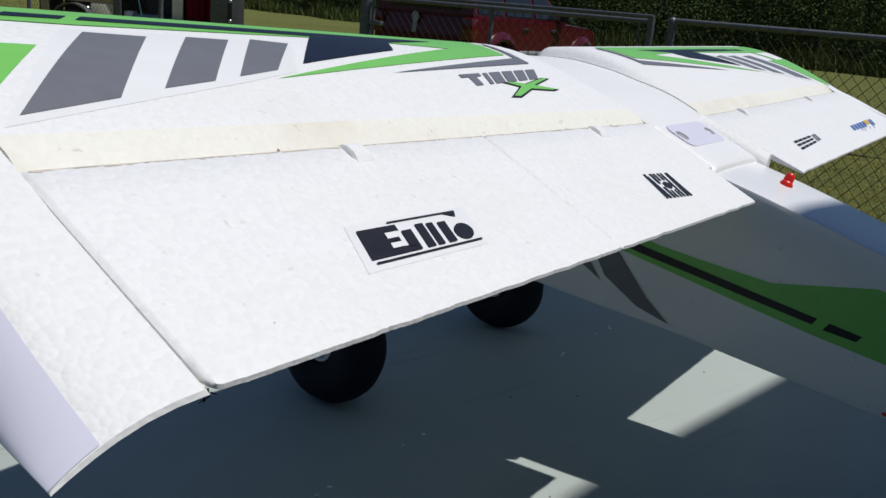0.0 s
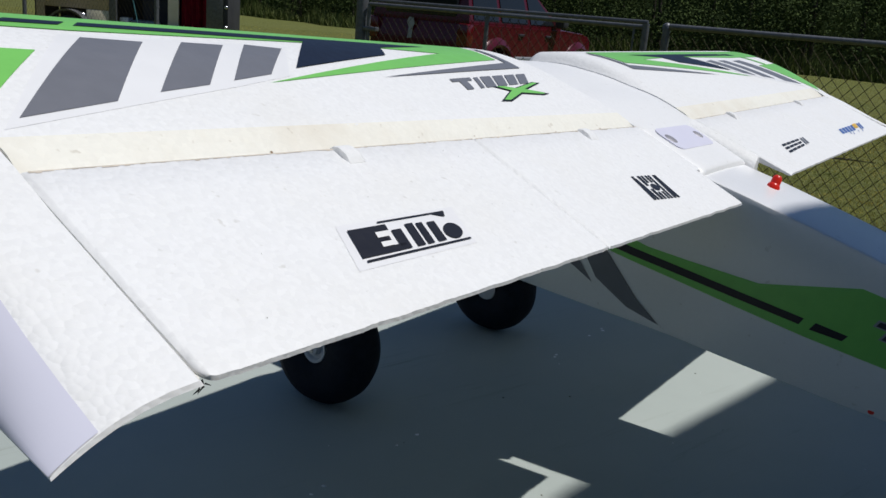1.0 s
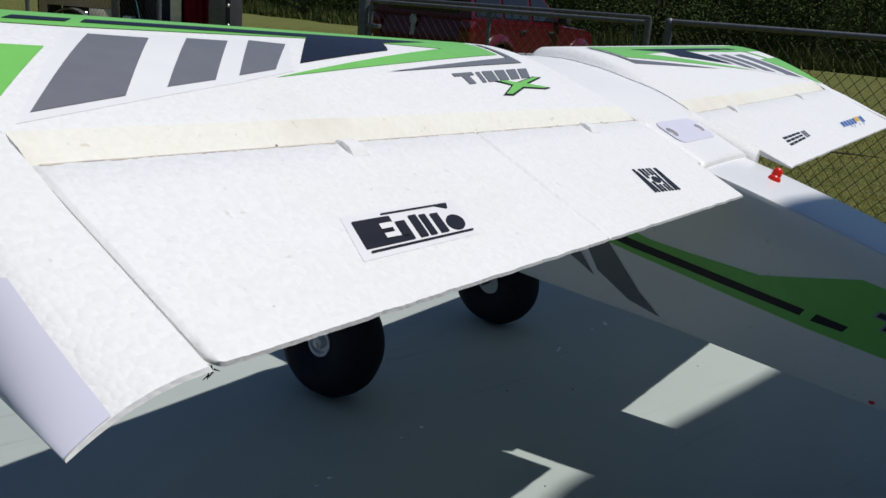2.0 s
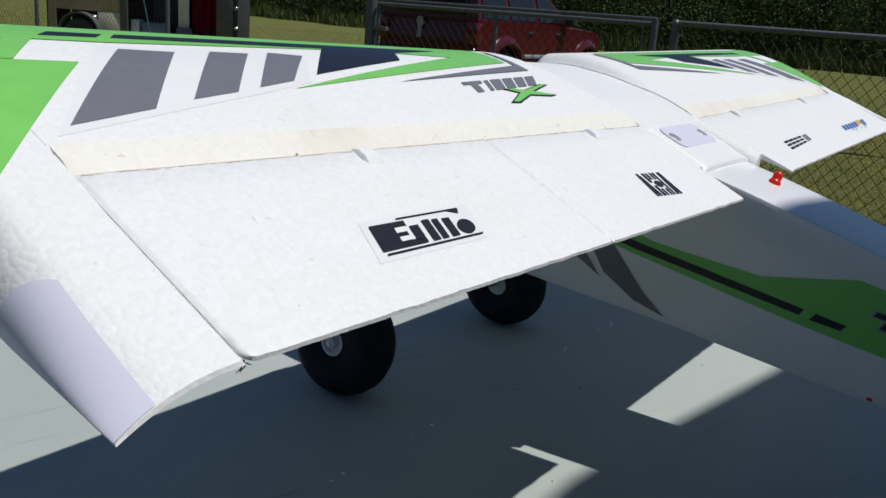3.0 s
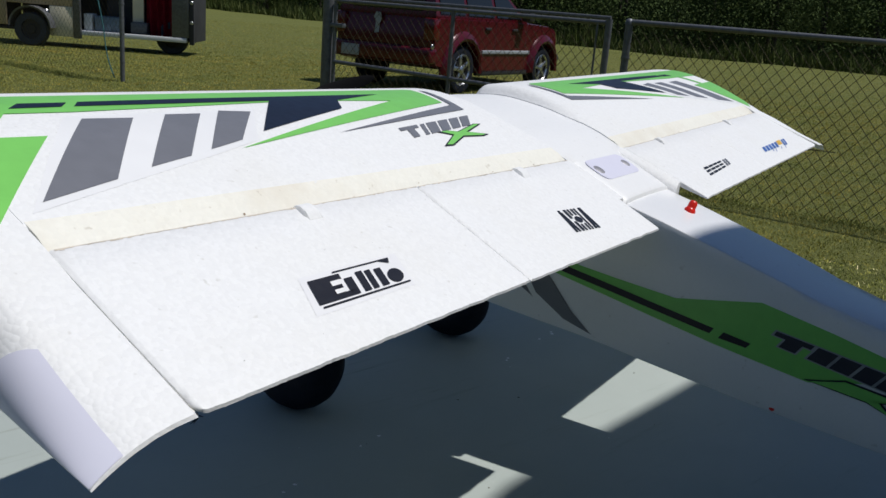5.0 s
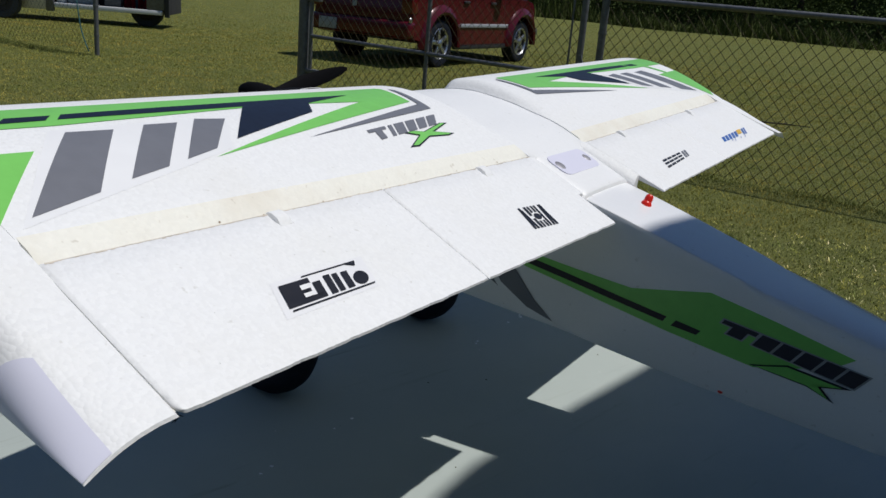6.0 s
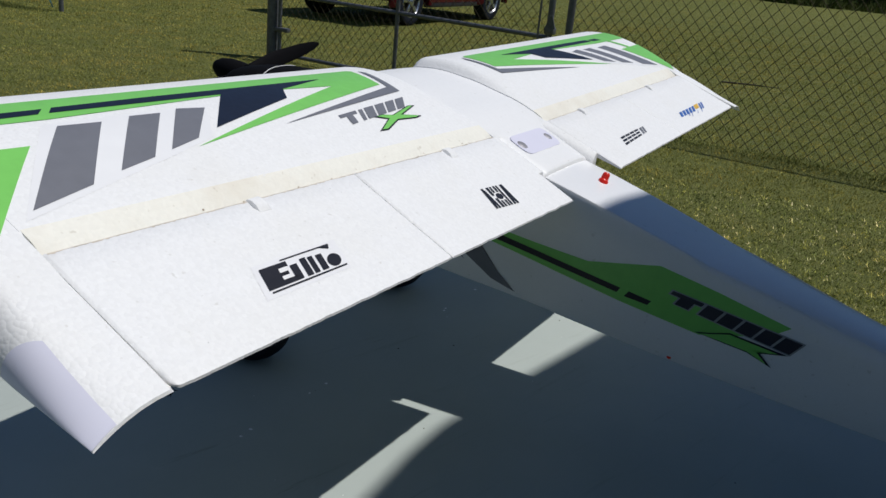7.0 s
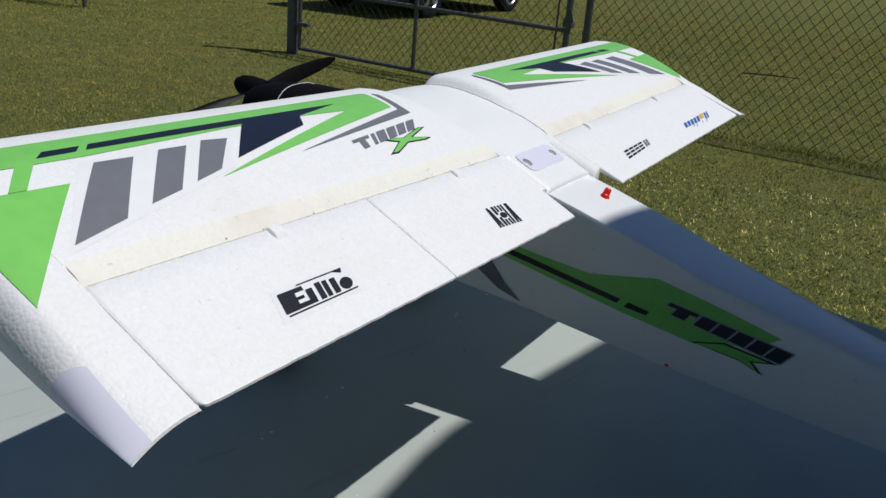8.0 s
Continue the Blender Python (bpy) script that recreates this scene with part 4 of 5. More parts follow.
    for u0, u1, v0, v1 in [(0.0, 0.245, 0.02, 0.34), (0.08, 0.19, 0.34, 0.98)] + [(0.27 + i * 0.146, 0.27 + i * 0.146 + 0.126, 0.02, 0.98) for i in range(5)]:
        flank_decal("logo_edge", cell(u0 - 0.014, u1 + 0.014, v0 - 0.08, v1 + 0.08), f, PALE_GREY, 0.0008, "pale grey logo edge")
        flank_decal("logo_block", cell(u0, u1, v0, v1), f, LOGO_DARK, 0.0011, "black logo block")
    flank_decal("logo_cross", [(-0.1993, 0.1347), (-0.2138, 0.1378), (-0.2302, 0.1425), (-0.2822, 0.1352), (-0.2560, 0.1330), (-0.2705, 0.1195), (-0.2473, 0.1284), (-0.2256, 0.1312)], f, BLACK, 0.0013, "black logo outline")
    flank_decal("logo_cross", [(-0.2040, 0.1344), (-0.2138, 0.1366), (-0.2302, 0.1410), (-0.2740, 0.1346), (-0.2540, 0.1326), (-0.2660, 0.1215), (-0.2475, 0.1294), (-0.2256, 0.1322)], f, GREEN, 0.0016, "green logo shape")
    # hold-down plate with two screws
    bm = bmesh.new()
    pts = []
    for cx, cy, a0 in ((0.032, 0.006, 0), (-0.030, 0.006, 90), (-0.030, -0.006, 180), (0.032, -0.006, 270)):
        for k in range(6):
            a = radians(a0 + k * 18)
            pts.append((cx + 0.0085 * math.cos(a), cy + 0.0085 * math.sin(a)))
    seat = pose(-0.004, 0.001, 0.2694, math.degrees(math.atan(0.46)), 0, 0)
    prism(bm, pts, 0.0026, seat @ Matrix.Translation((0, 0, -0.002)))
    plate = part("wing_plate", bm, PLATE, f, "pale lilac plastic wing hold-down plate")
    for x, r in ((-0.030, 0.0058), (0.031, 0.0050)):
        bm = bmesh.new()
        lathe(bm, [(0, 0.0009), (r * 0.94, 0.0009), (r, 0.0007), (r, 0.0)], 24, seat @ Matrix.Translation((x, 0, 0)))
        part("screw", bm, SCREW, f, "dull grey screw in its recess")
    # red nub on the deck
    bm = bmesh.new()
    lathe(bm, [(0, 0.0125), (0.0026, 0.0123), (0.0040, 0.0110), (0.0045, 0.0088), (0.0046, 0.0040), (0.0056, 0.0028), (0.0060, 0.0014), (0.0060, -0.003), (0, -0.003)], 24, pose(0.0105, -0.0715, 0.2388, 10, 24, 0) @ Matrix.Scale(0.86, 4))
    part("red_nub", bm, RED, f, "translucent red plastic nub")
    bm = bmesh.new()
    lathe(bm, [(0, 0.002), (0.002, 0.0018), (0.003, 0.0), (0.003, -0.002), (0, -0.002)], 16, Matrix.Translation((hull_x(-0.1805, 0.1015) + 0.0015, -0.1805, 0.1015)) @ pose(0, 0, 0, 0, -90, 0))
    part("red_nub", bm, RED, f, "small red plastic stud")
    # tail wheel that carries the rear end
    bm = bmesh.new()
    tube(bm, (0, -0.635, 0.065), (0, -0.66, 0.014), 0.0016)
    part("tail_wire", bm, STEEL, f, "thin steel tail-wheel wire")
    bm = bmesh.new()
    lathe(bm, [(0, -0.005), (0.009, -0.005), (0.0135, -0.003), (0.014, 0), (0.0135, 0.003), (0.009, 0.005), (0, 0.005)], 20, pose(0, -0.66, 0.014, 0, 90, 0))
    part("tail_wheel", bm, RUBBER, f, "small black tail wheel")


def nose():
    bm = bmesh.new()
    rows = []
    for y, w, z0, z1 in ((0.222, 0.052, 0.150, 0.292), (0.27, 0.053, 0.152, 0.2960), (0.31, 0.053, 0.156, 0.2965), (0.335, 0.052, 0.162, 0.2955), (0.36, 0.051, 0.172, 0.293), (0.385, 0.047, 0.186, 0.289), (0.400, 0.036, 0.205, 0.283)):
        cz, hz = (z0 + z1) / 2, (z1 - z0) / 2
        rows.append([(w * math.copysign(abs(math.cos(a)) ** 0.7, math.cos(a)), y, cz + hz * math.copysign(abs(math.sin(a)) ** 0.7, math.sin(a))) for a in [2 * math.pi * i / 36 for i in range(36)]])
    loft(bm, rows)
    cowl = part("cowling", bm, CARBON, plane, "glossy black engine cowling with a white line")
    bm = bmesh.new()
    ring = rows[3]
    pts = [Vector((x * 1.006, y, 0.24 + (z - 0.24) * 1.006)) for x, y, z in ring]
    for i in range(36):
        a, b = pts[i], pts[(i + 1) % 36]
        if min(a.z, b.z) > 0.22:
            tube(bm, a, b, 0.0005, 5)
    part("white_line", bm, WHITE_INK, cowl, "thin white line")
    hub = Vector((0.006, 0.414, 0.2738))
    bm = bmesh.new()
    lathe(bm, [(0, 0.036), (0.007, 0.033), (0.012, 0.025), (0.0155, 0.012), (0.017, -0.004), (0.017, -0.016), (0, -0.016)], 28, Matrix.Translation(hub) @ pose(0, 0, 0, -80, 0, 0))
    prop = part("spinner", bm, CARBON, plane, "black propeller spinner")
    turn = Matrix.Translation(hub) @ pose(0, 0, 0, 10, 0, 0) @ pose(0, 0, 0, 0, -11, 0)
    for s in (1, -1):
        bm = bmesh.new()
        rows = []
        for i in range(13):
            u = i / 12
            r = 0.012 + u * 0.146
            chord = float(np.interp(u, [0, 0.15, 0.4, 0.75, 0.93, 1], [0.010, 0.014, 0.021, 0.017, 0.011, 0.004])) * (1.0 if s > 0 else 1.5)
            th = 0.0045 * (1 - 0.75 * u)
            a = radians(float(np.interp(u, [0, 0.3, 1], [48, 34, 14]))) * s
            ring = []
            for k in range(10):
                t = 2 * math.pi * k / 10
                cx, cz = chord / 2 * math.cos(t), th / 2 * math.sin(t)
                ring.append(turn @ Vector((s * r, cx * math.sin(a) + cz * math.cos(a), cx * math.cos(a) - cz * math.sin(a))))
            rows.append(ring)
        loft(bm, rows)
        part("propeller_blade", bm, CARBON if s > 0 else BLADE, plane, "black nylon propeller blade")


def wheel(side):
    cx, cy, r = side * 0.140 - 0.007, 0.247, 0.0530
    m = Matrix.Translation((cx, cy, r)) @ pose(0, 0, 0, 0, side * 90 - side * 4, 0)
    bm = bmesh.new()
    prof = [(0.013, -0.017), (0.024, -0.0225), (0.037, -0.0230), (0.047, -0.0175), (0.0520, -0.008), (0.0530, 0), (0.0520, 0.008), (0.047, 0.0175), (0.037, 0.0230), (0.024, 0.0225), (0.013, 0.017), (0.012, 0.0)]
    lathe(bm, prof + [prof[0]], 48, m)
    w = part("wheel", bm, RUBBER, plane, "fat black foam-rubber tundra tyre")
    bm = bmesh.new()
    lathe(bm, [(0, -0.018), (0.0125, -0.018), (0.0135, -0.012), (0.0135, 0.012), (0.0128, 0.0185), (0.0105, 0.0180), (0.0090, 0.0150), (0.0060, 0.0150), (0.0052, 0.0205), (0.0035, 0.0212), (0, 0.0212)], 28, m)
    part("hub", bm, HUB, w, "grey plastic hub")
    bm = bmesh.new()
    tube(bm, (cx + side * 0.022, cy, r), (cx - side * 0.034, cy, r), 0.002)
    tube(bm, (cx - side * 0.032, cy, r), (side * 0.040, 0.20, 0.150), 0.0022)
    tube(bm, (cx - side * 0.032, cy, r), (side * 0.040, 0.255, 0.150), 0.0018)
    part("gear_leg", bm, STEEL, plane, "bent steel landing-gear wire")


make_airplane()


# ---- chain-link fence and gate ----
def fence_x(y):
    return 5.84 + 0.052 * y + (0.285 if y > 8 else 0.0)


def chain_link(bm, y0, y1, z0, z1, pitch=0.089, r=0.0023):
    """Crossed diagonal wires between two posts, with a light kink at each crossing."""
    h = z1 - z0
    run = h / 1.146
    k = math.floor((y0 - run) / pitch) - 1
    while k * pitch < y1:
        for sgn, phase in ((1, 0.023), (-1, 0.003)):
            a, b = k * pitch + phase, k * pitch + phase + run
            za, zb = (z0, z1) if sgn == 1 else (z1, z0)
            lo, hi = max(a, y0), min(b, y1)
            if hi - lo > 0.02:
                f = lambda y: za + (zb - za) * (y - a) / run
                o = 0.002 * sgn
                tube(bm, (fence_x(lo) + o, lo, f(lo)), (fence_x(hi) + o, hi, f(hi)), r, 4)
        k += 1


def pipe_post(name, y, r, top, parent, x=None, cap=True):
    x = fence_x(y) if x is None else x
    bm = bmesh.new()
    tube(bm, (x, y, -0.1), (x, y, top), r, 14)
    if cap:
        lathe(bm, [(r * 1.12, -0.025), (r * 1.12, 0.0), (r * 0.9, 0.016), (r * 0.4, 0.026), (0, 0.028)], 14, Matrix.Translation((x, y, top)))
    return part(name, bm, GALV, parent)


def fence_run(label, posts, top, y0, y1, wire=0.0023, big=()):
    root = thing("chain_link_fence", label, "fence", (0, 0, 0), group="fence runs")
    for y in posts:
        pipe_post("fence_post", y, 0.040 if y in big else 0.030, top, root)
    bm = bmesh.new()
    tube(bm, (fence_x(y0), y0, top), (fence_x(y1), y1, top), 0.021, 12)
    part("top_rail", bm, GALV, root)
    bm = bmesh.new()
    chain_link(bm, y0, y1, 0.03, top, 0.089, wire)
    part("wire_mesh", bm, WIRE, root, "dull woven fence wire")
    for y in posts:
        for z in (0.25, 0.62, 0.98):
            bm = bmesh.new()
            lathe(bm, [(0.034 if y not in big else 0.044, -0.012), (0.036 if y not in big else 0.046, 0), (0.034 if y not in big else 0.044, 0.012)], 12, Matrix.Translation((fence_x(y), y, z)))
            part("tie_band", bm, GALV, root)
    return root


fence_run("weathered galvanised chain-link fence with a top rail beside the gate", [2.40, -0.65, -3.7, -6.7], 1.255, -6.7, 2.40)
fence_run("weathered galvanised chain-link fence run beyond the drive opening", [9.5, 12.9, 16.3, 19.7], 1.45, 9.5, 19.7, 0.0015)


# thin dark bar sunk in the grass, standing in for a shadow line
def shadow_line_bar():
    root = thing("shadow_line_bar", "thin dark bar in the short grass in place of a shadow line", "stick")
    bm = bmesh.new()
    pts = [(9.88, 1.98, 0.008), (9.94, 1.83, 0.012), (10.02, 1.68, 0.011), (10.05, 1.54, 0.012), (10.12, 1.38, 0.007)]
    for i, (a, b) in enumerate(zip(pts, pts[1:])):
        tube(bm, a, b, 0.0105 - 0.002 * i, 8)
    tube(bm, pts[2], (10.10, 1.63, 0.022), 0.004, 6)
    part("dark_bar", bm, BARK, root)


shadow_line_bar()


def gate():
    root = thing("chain_link_gate", "closed chain-link gate leaf with pipe frame on a thick post", "gate")
    pipe_post("gate_post", 5.63, 0.058, 1.75, root)
    y0, y1 = 2.575, 5.535
    for y, r in ((y0, 0.027), (4.105, 0.019), (y1, 0.019)):
        bm = bmesh.new()
        tube(bm, (fence_x(y), y, 0.06), (fence_x(y), y, 1.235 if y > 3 else 1.262), r, 12)
        part("gate_upright", bm, GALV, root)
    for z in (1.235, 0.615, 0.06):
        bm = bmesh.new()
        tube(bm, (fence_x(y0), y0, z), (fence_x(y1), y1, z + (0.03 if z == 0.615 else 0)), 0.019, 12)
        part("gate_rail", bm, GALV, root)
    bm = bmesh.new()
    tube(bm, (fence_x(y0) + 0.03, y0, 1.275), (fence_x(y1) + 0.03, y1, 1.275), 0.015, 10)
    part("gate_rail", bm, GALV, root)
    bm = bmesh.new()
    chain_link(bm, y0, y1, 0.06, 1.235)
    part("wire_mesh", bm, WIRE, root, "dull woven fence wire")
    for z in (0.3, 1.0):
        bm = bmesh.new()
        box(bm, fence_x(5.5) - 0.03, fence_x(5.5) + 0.03, 5.42, 5.60, z - 0.02, z + 0.02, 0.006)
        part("hinge", bm, GALV, root)
    bm = bmesh.new()
    box(bm, fence_x(2.6) - 0.036, fence_x(2.6) + 0.036, 2.525, 2.612, 0.64, 0.70, 0.012)
    prism(bm, [(-0.045, 0.0), (0.045, 0.0), (0.012, 0.10), (-0.012, 0.10)], 0.012, Matrix.Translation((fence_x(2.55) - 0.040, 2.555, 0.69)) @ pose(0, 0, 0, 90, 0, 90))
    tube(bm, (fence_x(2.64) - 0.02, 2.665, 0.20), (fence_x(2.64) - 0.02, 2.665, 1.22), 0.009)
    part("latch", bm, GALV, root, "dark gate latch and drop rod")


gate()


def cord():
    bm = bmesh.new()
    last = None
    for i in range(25):
        u = i / 24
        p = Vector((fence_x(9.6) - 0.05, 9.95 - 0.36 * u ** 2.2, 1.5 - 1.46 * u))
        p.y += 0.03 * math.sin(u * 9)
        if last is not None:
            tube(bm, last, p, 0.008, 6)
        last = p
    ob = new("cord", finish(bm, "cord", ROPE))
    tagged(ob, "thin teal cord hanging down beside the fence post", "cord")


cord()


# ---- red sport-utility car ----
def car():
    root = thing("parked_car", "dark red sport-utility car parked on the grass behind the fence", "car", (10.84, 6.97, 0), 1.2)
    # side outline (x along, z up) with two wheel arches; x = 0 at the rear axle
    def outline():
        pts = [(-0.80, 0.42), (-0.46, 0.36)]
        pts += [(0.0 + 0.44 * math.cos(a), 0.36 + 0.44 * math.sin(a)) for a in [math.pi - math.pi * i / 14 for i in range(15)]]
        pts += [(0.46, 0.30), (2.30, 0.30)]
        pts += [(2.76 + 0.44 * math.cos(a), 0.36 + 0.44 * math.sin(a)) for a in [math.pi - math.pi * i / 14 for i in range(15)]]
        pts += [(3.22, 0.38), (3.46, 0.44), (3.53, 0.56), (3.54, 0.72), (3.51, 0.86), (3.43, 0.97), (3.26, 1.04), (2.95, 1.085), (2.20, 1.12), (2.05, 1.12), (-0.78, 1.12), (-0.84, 0.90), (-0.86, 0.60)]
        return pts
    o = outline()
    bm = bmesh.new()
    rows = []
    W = 1.80
    for y, inset, drop in ((0.0, 0.045, 0.0), (0.05, 0.008, 0.0), (0.12, 0.0, 0.0), (0.22, 0.0, 0.0), (0.34, 0.0, 0.0), (0.5, 0.0, 0), (W - 0.5, 0, 0), (W - 0.34, 0, 0), (W - 0.22, 0, 0), (W - 0.12, 0.0, 0), (W - 0.05, 0.008, 0), (W, 0.045, 0)):
        cx, cz = 1.35, 0.72
        edge = max(0.0, 1 - min(y, W - y) / 0.45) ** 2
        rows.append([(cx + (x - cx) * (1 - inset * 0.4) - 0.55 * edge * max(0.0, x - 3.1), y, cz + (z - cz) * (1 - inset)) for x, z in o])
    loft(bm, rows)
    part("body", bm, CAR_RED, root, "glossy dark red lower body")
    bm = bmesh.new()
    cab0 = [(-0.80, 0.02), (2.08, 0.02), (2.08, W - 0.02), (-0.80, W - 0.02)]
    cab1 = [(-0.70, 0.16), (1.25, 0.16), (1.25, W - 0.16), (-0.70, W - 0.16)]
    loft(bm, [[(x, y, 1.10) for x, y in cab0], [(x, y, 1.14) for x, y in cab0], [(x, y, 1.66) for x, y in cab1], [(x * 0.97 + 0.01, y + (0.06 if y < 0.9 else -0.06), 1.74) for x, y in cab1]])
    part("cabin", bm, CAR_RED, root, "dark red cabin and roof")
    for x0, x1, t0, t1 in ((-0.68, 0.02, -0.62, 0.02), (0.12, 0.92, 0.12, 0.86), (1.02, 1.86, 0.98, 1.28)):
        for y, s in ((0.0, 1), (W, -1)):
            def at(x, z):
                k = (z - 1.14) / 0.52
                return Vector((x, y + s * (0.012 + 0.14 * k) - s * 0.006, z))
            bm = bmesh.new()
            q = [at(x0, 1.17), at(x1, 1.17), at(t1, 1.60), at(t0, 1.60)]
            lo = [bm.verts.new(p) for p in q]
            hi = [bm.verts.new(p + Vector((0, s * 0.03, 0))) for p in q]
            bm.faces.new(lo)
            bm.faces.new(hi[::-1])
            for i in range(4):
                bm.faces.new((lo[i], lo[(i + 1) % 4], hi[(i + 1) % 4], hi[i]))
            part("side_window", bm, CAR_GLASS, root, "tinted side window")
    bm = bmesh.new()
    box(bm, -0.812, -0.70, 0.25, W - 0.25, 1.18, 1.58, 0.03, Matrix.Translation((0.0, 0, 0)))
    part("rear_window", bm, CAR_GLASS, root, "tinted rear window")
    # wheels
    for x in (0.0, 2.76):
        for y, s in ((0.10, -1), (W - 0.10, 1)):
            m = Matrix.Translation((x, y, 0.36)) @ pose(0, 0, 0, 90 * (1 if s < 0 else -1), 0, 0)
            bm = bmesh.new()
            lathe(bm, [(0.235, -0.10), (0.30, -0.115), (0.345, -0.10), (0.36, -0.06), (0.36, 0.06), (0.345, 0.10), (0.30, 0.115), (0.235, 0.10), (0.225, 0.0), (0.235, -0.10)], 40, m)
            w = part("wheel", bm, RUBBER, root, "black road tyre on a bright alloy rim")
            bm = bmesh.new()
            lathe(bm, [(0.0, 0.02), (0.20, 0.02), (0.21, 0.07), (0.238, 0.098), (0.238, 0.05), (0.225, -0.08), (0, -0.08)], 40, m)
            part("rim_barrel", bm, CAR_TRIM, w, "dark rim barrel")
            bm = bmesh.new()
            lathe(bm, [(0.225, 0.075), (0.24, 0.10), (0.232, 0.105), (0.215, 0.085)], 40, m)
            for k in range(5):
                box(bm, -0.033, 0.033, 0.03, 0.225, 0.055, 0.095, 0.012, m @ pose(0, 0, 0, 0, 0, k * 72 + 10))
            lathe(bm, [(0.06, 0.05), (0.06, 0.10), (0.045, 0.112), (0, 0.114)], 20, m)
            part("rim", bm, CHROME, w, "bright five-spoke alloy rim")
    # flares, sills, rub strips, bumpers, lamps, spare cover
    for x in (0.0, 2.76):
        bm = bmesh.new()
        rows = []
        for i in range(17):
            a = math.pi * (1 - i / 16) * 1.08 - 0.12
            c, s = math.cos(a), math.sin(a)
            rows.append([(x + rr * c, yy, 0.36 + rr * s) for rr, yy in ((0.435, 0.03), (0.435, -0.055), (0.475, -0.075), (0.55, -0.045), (0.60, 0.03))])
        loft(bm, rows)
        part("wheel_arch_flare", bm, CAR_RED, root, "rounded dark red wheel-arch flare")
    bm = bmesh.new()
    box(bm, 0.56, 2.20, -0.022, 0.03, 0.60, 0.66, 0.012)
    part("rub_strip", bm, PALE_GREY, root, "pale grey door rub strip")
    bm = bmesh.new()
    box(bm, 0.48, 2.28, 0.0, 0.08, 0.26, 0.36, 0.02)
    part("sill", bm, CAR_TRIM, root, "dark grey sill")
    bm = bmesh.new()
    box(bm, -0.97, -0.74, -0.02, W + 0.02, 0.44, 0.68, 0.05, None, 3)
    bumper = part("rear_bumper", bm, CAR_RED, root, "dark red rear bumper")
    bm = bmesh.new()
    lathe(bm, [(0, 0.012), (0.03, 0.01), (0.04, 0)], 14, Matrix.Translation((-0.90, -0.02, 0.70)) @ pose(0, 0, 0, 90, 0, 0))
    part("reflector", bm, CHROME, bumper, "small bright reflector")
    bm = bmesh.new()
    box(bm, 3.18, 3.60, 0.04, W - 0.04, 0.42, 0.62, 0.095, None, 4)
    part("front_bumper", bm, CAR_TRIM, root, "dark grey front bumper")
    for y in (0.0, W - 0.17):
        bm = bmesh.new()
        box(bm, -0.875, -0.70, y - 0.012, y + 0.18, 0.78, 1.10, 0.03)
        part("tail_lamp", bm, TAIL_RED, root, "red tail lamp")
    bm = bmesh.new()
    prism(bm, [(-0.05, -0.16), (0.03, -0.15), (0.04, -0.02), (0.07, 0.05), (0.05, 0.14), (-0.03, 0.15), (-0.07, 0.08), (-0.03, 0.0)], 0.006, Matrix.Translation((-0.846, 1.02, 0.98)) @ pose(0, 0, 0, 90, 0, -90))
    part("emblem", bm, PALE_GREY, root, "pale grey emblem shape on the tailgate")
    bm = bmesh.new()
    box(bm, -0.985, -0.965, 1.25, 1.58, 0.47, 0.63, 0.004)
    part("number_plate", bm, PALE_GREY, bumper, "plain pale plate")
    for x in (0.62, 1.52):
        bm = bmesh.new()
        box(bm, x, x + 0.17, -0.03, 0.02, 0.97, 1.01, 0.012)
        part("door_handle", bm, CAR_TRIM, root, "dark door handle")
    for x in (0.10, 0.97, 2.05):
        bm = bmesh.new()
        box(bm, x, x + 0.008, -0.0015, 0.01, 0.40, 1.11)
        part("door_seam", bm, CAR_TRIM, root)
    bm = bmesh.new()
    box(bm, 1.75, 1.95, -0.20, -0.02, 1.14, 1.30, 0.04)
    part("door_mirror", bm, CAR_TRIM, root, "dark door mirror")


car()


# ---- open trailer ----
TRAILER = Matrix.Translation((8.88, 15.15, 0)) @ pose(0, 0, 0, 0, 0, -53.0)


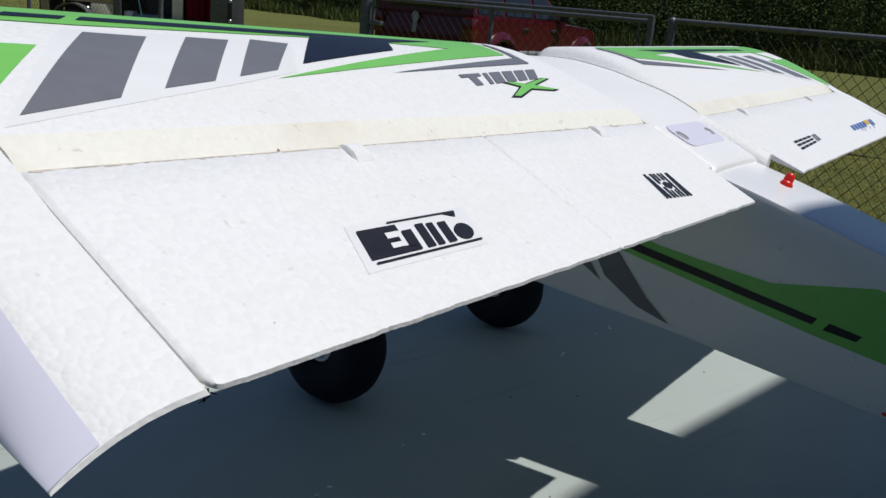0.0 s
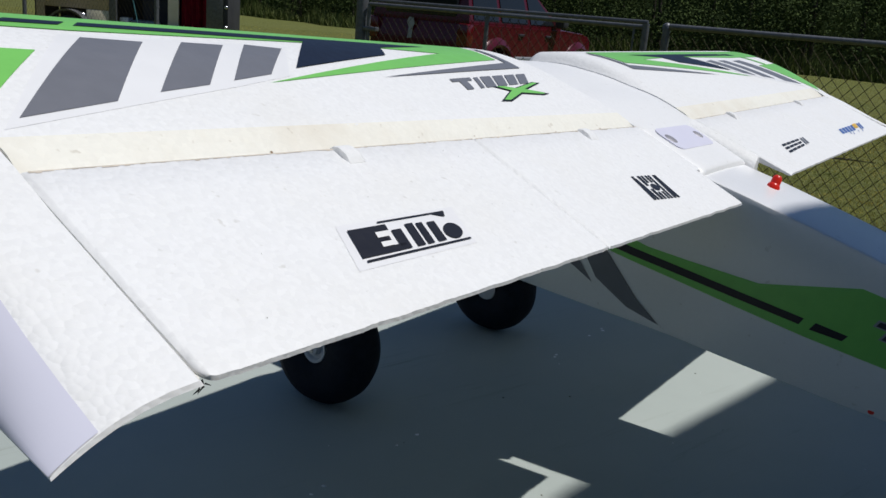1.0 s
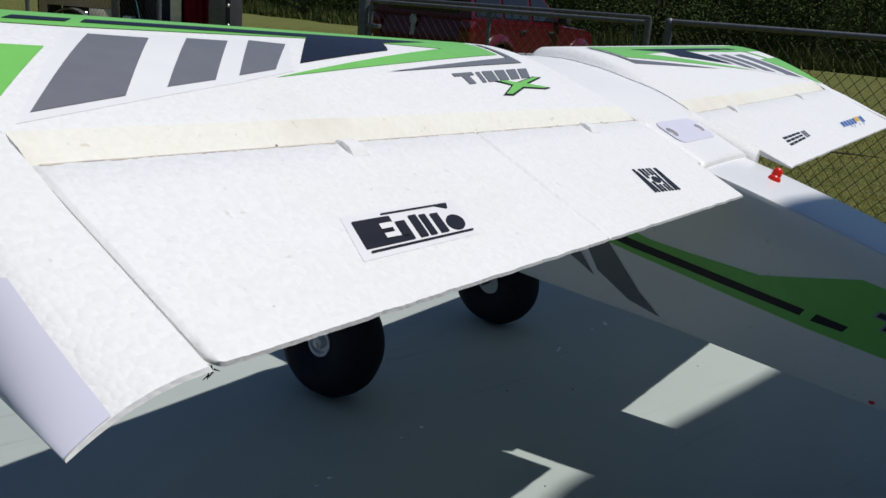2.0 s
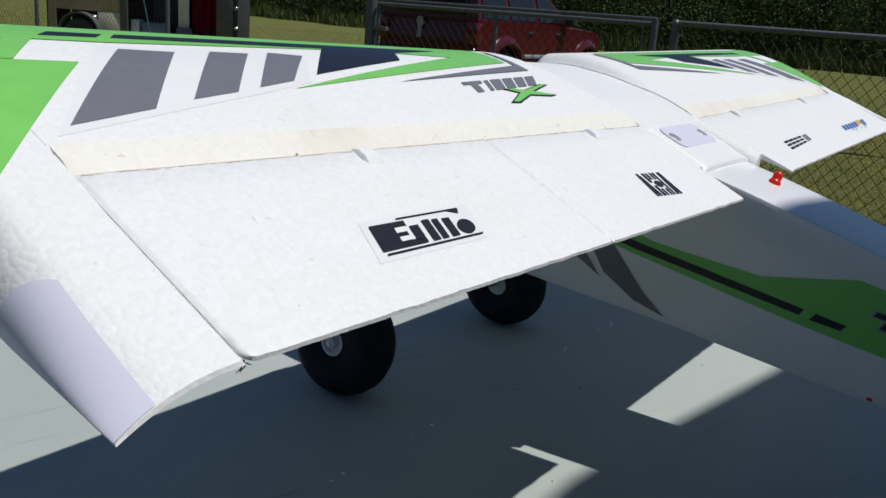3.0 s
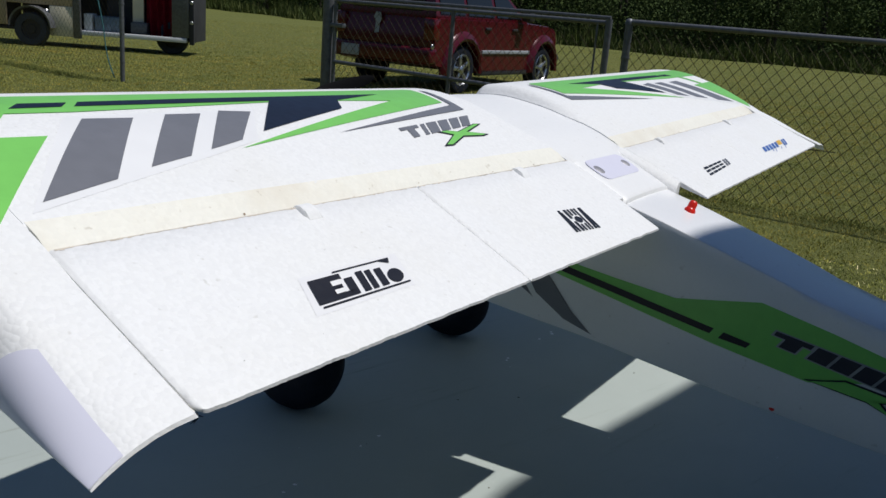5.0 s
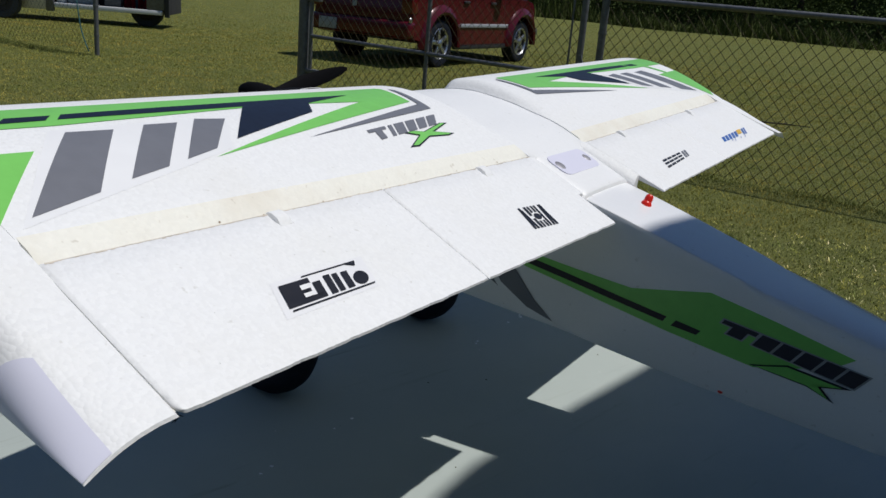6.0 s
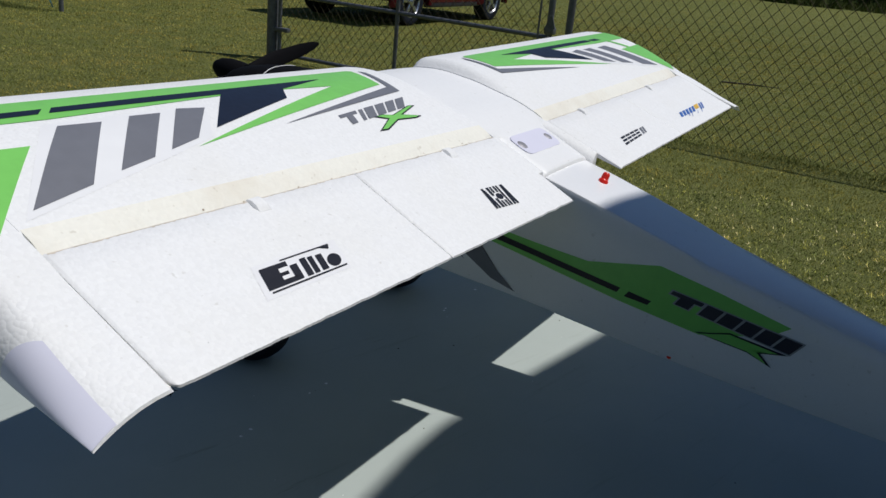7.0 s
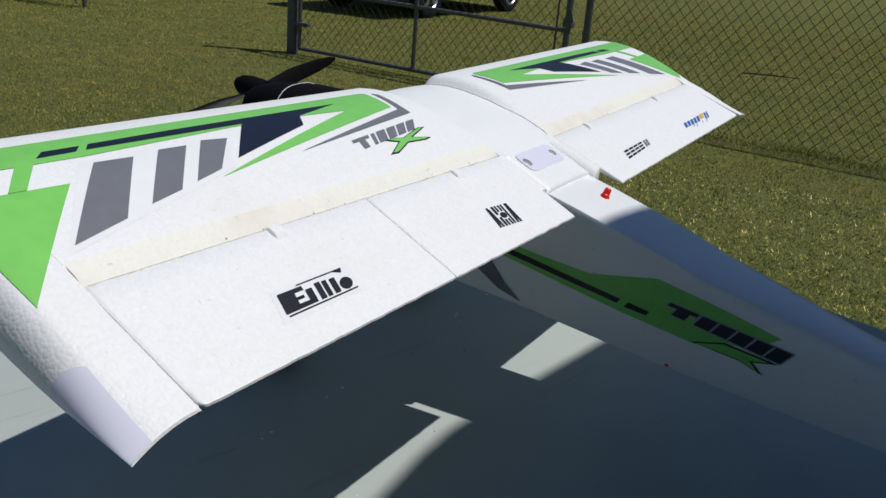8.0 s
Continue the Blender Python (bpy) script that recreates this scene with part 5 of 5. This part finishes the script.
def trailer():
    root = thing("cargo_trailer", "open-sided cargo trailer with boxes and red cloth inside", "trailer")
    root.matrix_world = TRAILER
    D = 1.10

    def slab(name, x0, x1, y0, y1, z0, z1, mat, label="", bevel=0.012):
        bm = bmesh.new()
        box(bm, x0, x1, y0, y1, z0, z1, bevel)
        return part(name, bm, mat, root, label)
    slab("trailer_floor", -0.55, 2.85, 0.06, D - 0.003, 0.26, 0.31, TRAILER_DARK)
    slab("sill", 0.93, 2.84, -0.02, 0.058, 0.25, 0.335, TRAILER_WHITE, "bright white sill")
    slab("side_panel", -0.55, -0.40, 0.0, 0.05, 0.34, 2.3, TRAILER_TAN, "dark tan side panel")
    slab("side_panel", -0.40, 0.78, 0.0, 0.05, 0.74, 2.3, TRAILER_TAN, "tan side panel")
    slab("side_panel", 0.36, 0.78, 0.002, 0.048, 0.20, 0.738, TRAILER_BEIGE, "beige lower side panel")
    slab("corner_post", 0.785, 0.92, -0.025, 0.055, 0.18, 2.3, GALV, "dull steel post")
    slab("side_panel", 2.56, 2.88, -0.01, 0.05, 0.34, 2.3, GALV, "grey end panel")
    slab("corner_post", 2.885, 2.97, -0.03, 0.055, 0.22, 2.3, TRAILER_DARK, "dark end post")
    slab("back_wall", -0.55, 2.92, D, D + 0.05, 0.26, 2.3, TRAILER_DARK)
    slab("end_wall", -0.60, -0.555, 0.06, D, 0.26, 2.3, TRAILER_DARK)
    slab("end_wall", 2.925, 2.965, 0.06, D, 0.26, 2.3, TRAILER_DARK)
    slab("trailer_roof", -0.62, 2.99, -0.04, D + 0.07, 2.305, 2.36, TRAILER_WHITE)
    for z in (0.62, 0.98):
        bm = bmesh.new()
        lathe(bm, [(0, 0.012), (0.026, 0.01), (0.034, 0)], 14, Matrix.Translation((2.928, -0.03, z)) @ pose(0, 0, 0, 90, 0, 0))
        part("reflector", bm, CHROME, root, "small bright reflector")
    # curved fender over the near wheel
    bm = bmesh.new()
    rows = []
    for i in range(15):
        a = math.pi * (1 - i / 14)
        rows.append([(0.09 + r * math.cos(a), y, 0.34 + r * math.sin(a)) for r, y in ((0.345, -0.24), (0.345, 0.0), (0.375, 0.0), (0.375, -0.25))])
    loft(bm, rows)
    part("fender", bm, GALV, root, "dull grey wheel fender")
    for x, y in ((0.09, -0.11), (2.48, 0.42)):
        m = Matrix.Translation((x, y, 0.300)) @ Matrix.Scale(0.87, 4) @ pose(0, 0, 0, 90, 0, 0)
        bm = bmesh.new()
        lathe(bm, [(0.20, -0.09), (0.32, -0.10), (0.345, -0.06), (0.345, 0.06), (0.32, 0.10), (0.20, 0.09), (0.2, -0.09)], 32, m)
        w = part("wheel", bm, TRAILER_TYRE, root, "dusty black trailer tyre")
        bm = bmesh.new()
        lathe(bm, [(0, 0.06), (0.08, 0.07), (0.10, 0.04), (0.19, 0.05), (0.20, 0.0), (0.2, -0.05), (0, -0.05)], 24, m)
        part("hub", bm, CAR_TRIM, w, "dark wheel hub")
    # bright disc added by the near wheel in place of the hub's highlight
    bm = bmesh.new()
    lathe(bm, [(0, 0.02), (0.04, 0.018), (0.055, 0)], 16, Matrix.Translation((0.30, -0.02, 0.62)) @ pose(0, 0, 0, 90, 0, 0))
    part("reflector", bm, CHROME, root, "bright round disc for the hub highlight")


def trailer_load():
    def item(name, label, category, mat, dims, at, bevel):
        bm = bmesh.new()
        box(bm, -dims[0] / 2, dims[0] / 2, -dims[1] / 2, dims[1] / 2, 0, dims[2], bevel)
        ob = new(name, finish(bm, name, mat))
        ob.matrix_world = TRAILER @ Matrix.Translation(at)
        return tagged(ob, label, category)
    item("white_carton", "white carton on the trailer floor by the steel post", "box", TRAILER_WHITE, (0.15, 0.3, 0.33), (1.02, 0.24, 0.31), 0.01)
    item("storage_crate", "grey-blue plastic storage crate on the trailer floor", "crate", CRATE_BLUE, (0.46, 0.4, 0.30), (1.36, 0.30, 0.31), 0.03)
    item("dark_case", "dark equipment case standing in the trailer", "case", TRAILER_DARK, (0.55, 0.5, 0.95), (1.50, 0.78, 0.31), 0.03)
    item("cream_board", "cream-coloured board standing in the trailer", "board", CREAM, (0.20, 0.06, 1.5), (1.88, 0.30, 0.55), 0.006)
    item("tool_box", "dull grey tool box on the trailer floor", "tool box", GALV, (0.30, 0.3, 0.24), (1.92, 0.30, 0.31), 0.02)
    # a hanging red cloth with soft folds
    bm = bmesh.new()
    rows = []
    for k in range(9):
        z = 0.315 + 1.8 * k / 8
        front = [(2.02 + 0.53 * i / 20, 0.32 + 0.05 * math.sin(i * 1.3 + 0.2 * k) * (1.1 - k / 12), z) for i in range(21)]
        rows.append(front + [(x, y + 0.03, zz) for x, y, zz in front[::-1]])
    loft(bm, rows)
    ob = new("red_cloth", finish(bm, "red_cloth", CLOTH_RED))
    ob.matrix_world = TRAILER
    tagged(ob, "deep red cloth hanging in soft folds inside the trailer", "cloth")


trailer()
trailer_load()


# ---- orange model aircraft on the grass ----
def orange_glider():
    root = thing("orange_model_aircraft", "orange model aircraft lying on the grass near the fence", "model airplane", (5.75, 11.25, 0), -36)
    bm = bmesh.new()
    rows = []
    for i in range(13):
        u = i / 12
        r = 0.085 * math.sin(math.pi * min(1, 0.10 + u * 0.90)) ** 0.7 * (1 - 0.3 * u)
        rows.append([(0.8 * u - 0.8, r * 0.8 * math.cos(t), 0.085 + r * math.sin(t)) for t in [2 * math.pi * k / 14 for k in range(14)]])
    loft(bm, rows)
    part("fuselage", bm, ORANGE, root)
    bm = bmesh.new()
    box(bm, -0.62, -0.46, -0.40, 0.40, 0.06, 0.08, 0.008)
    part("wing", bm, ORANGE, root)


orange_glider()
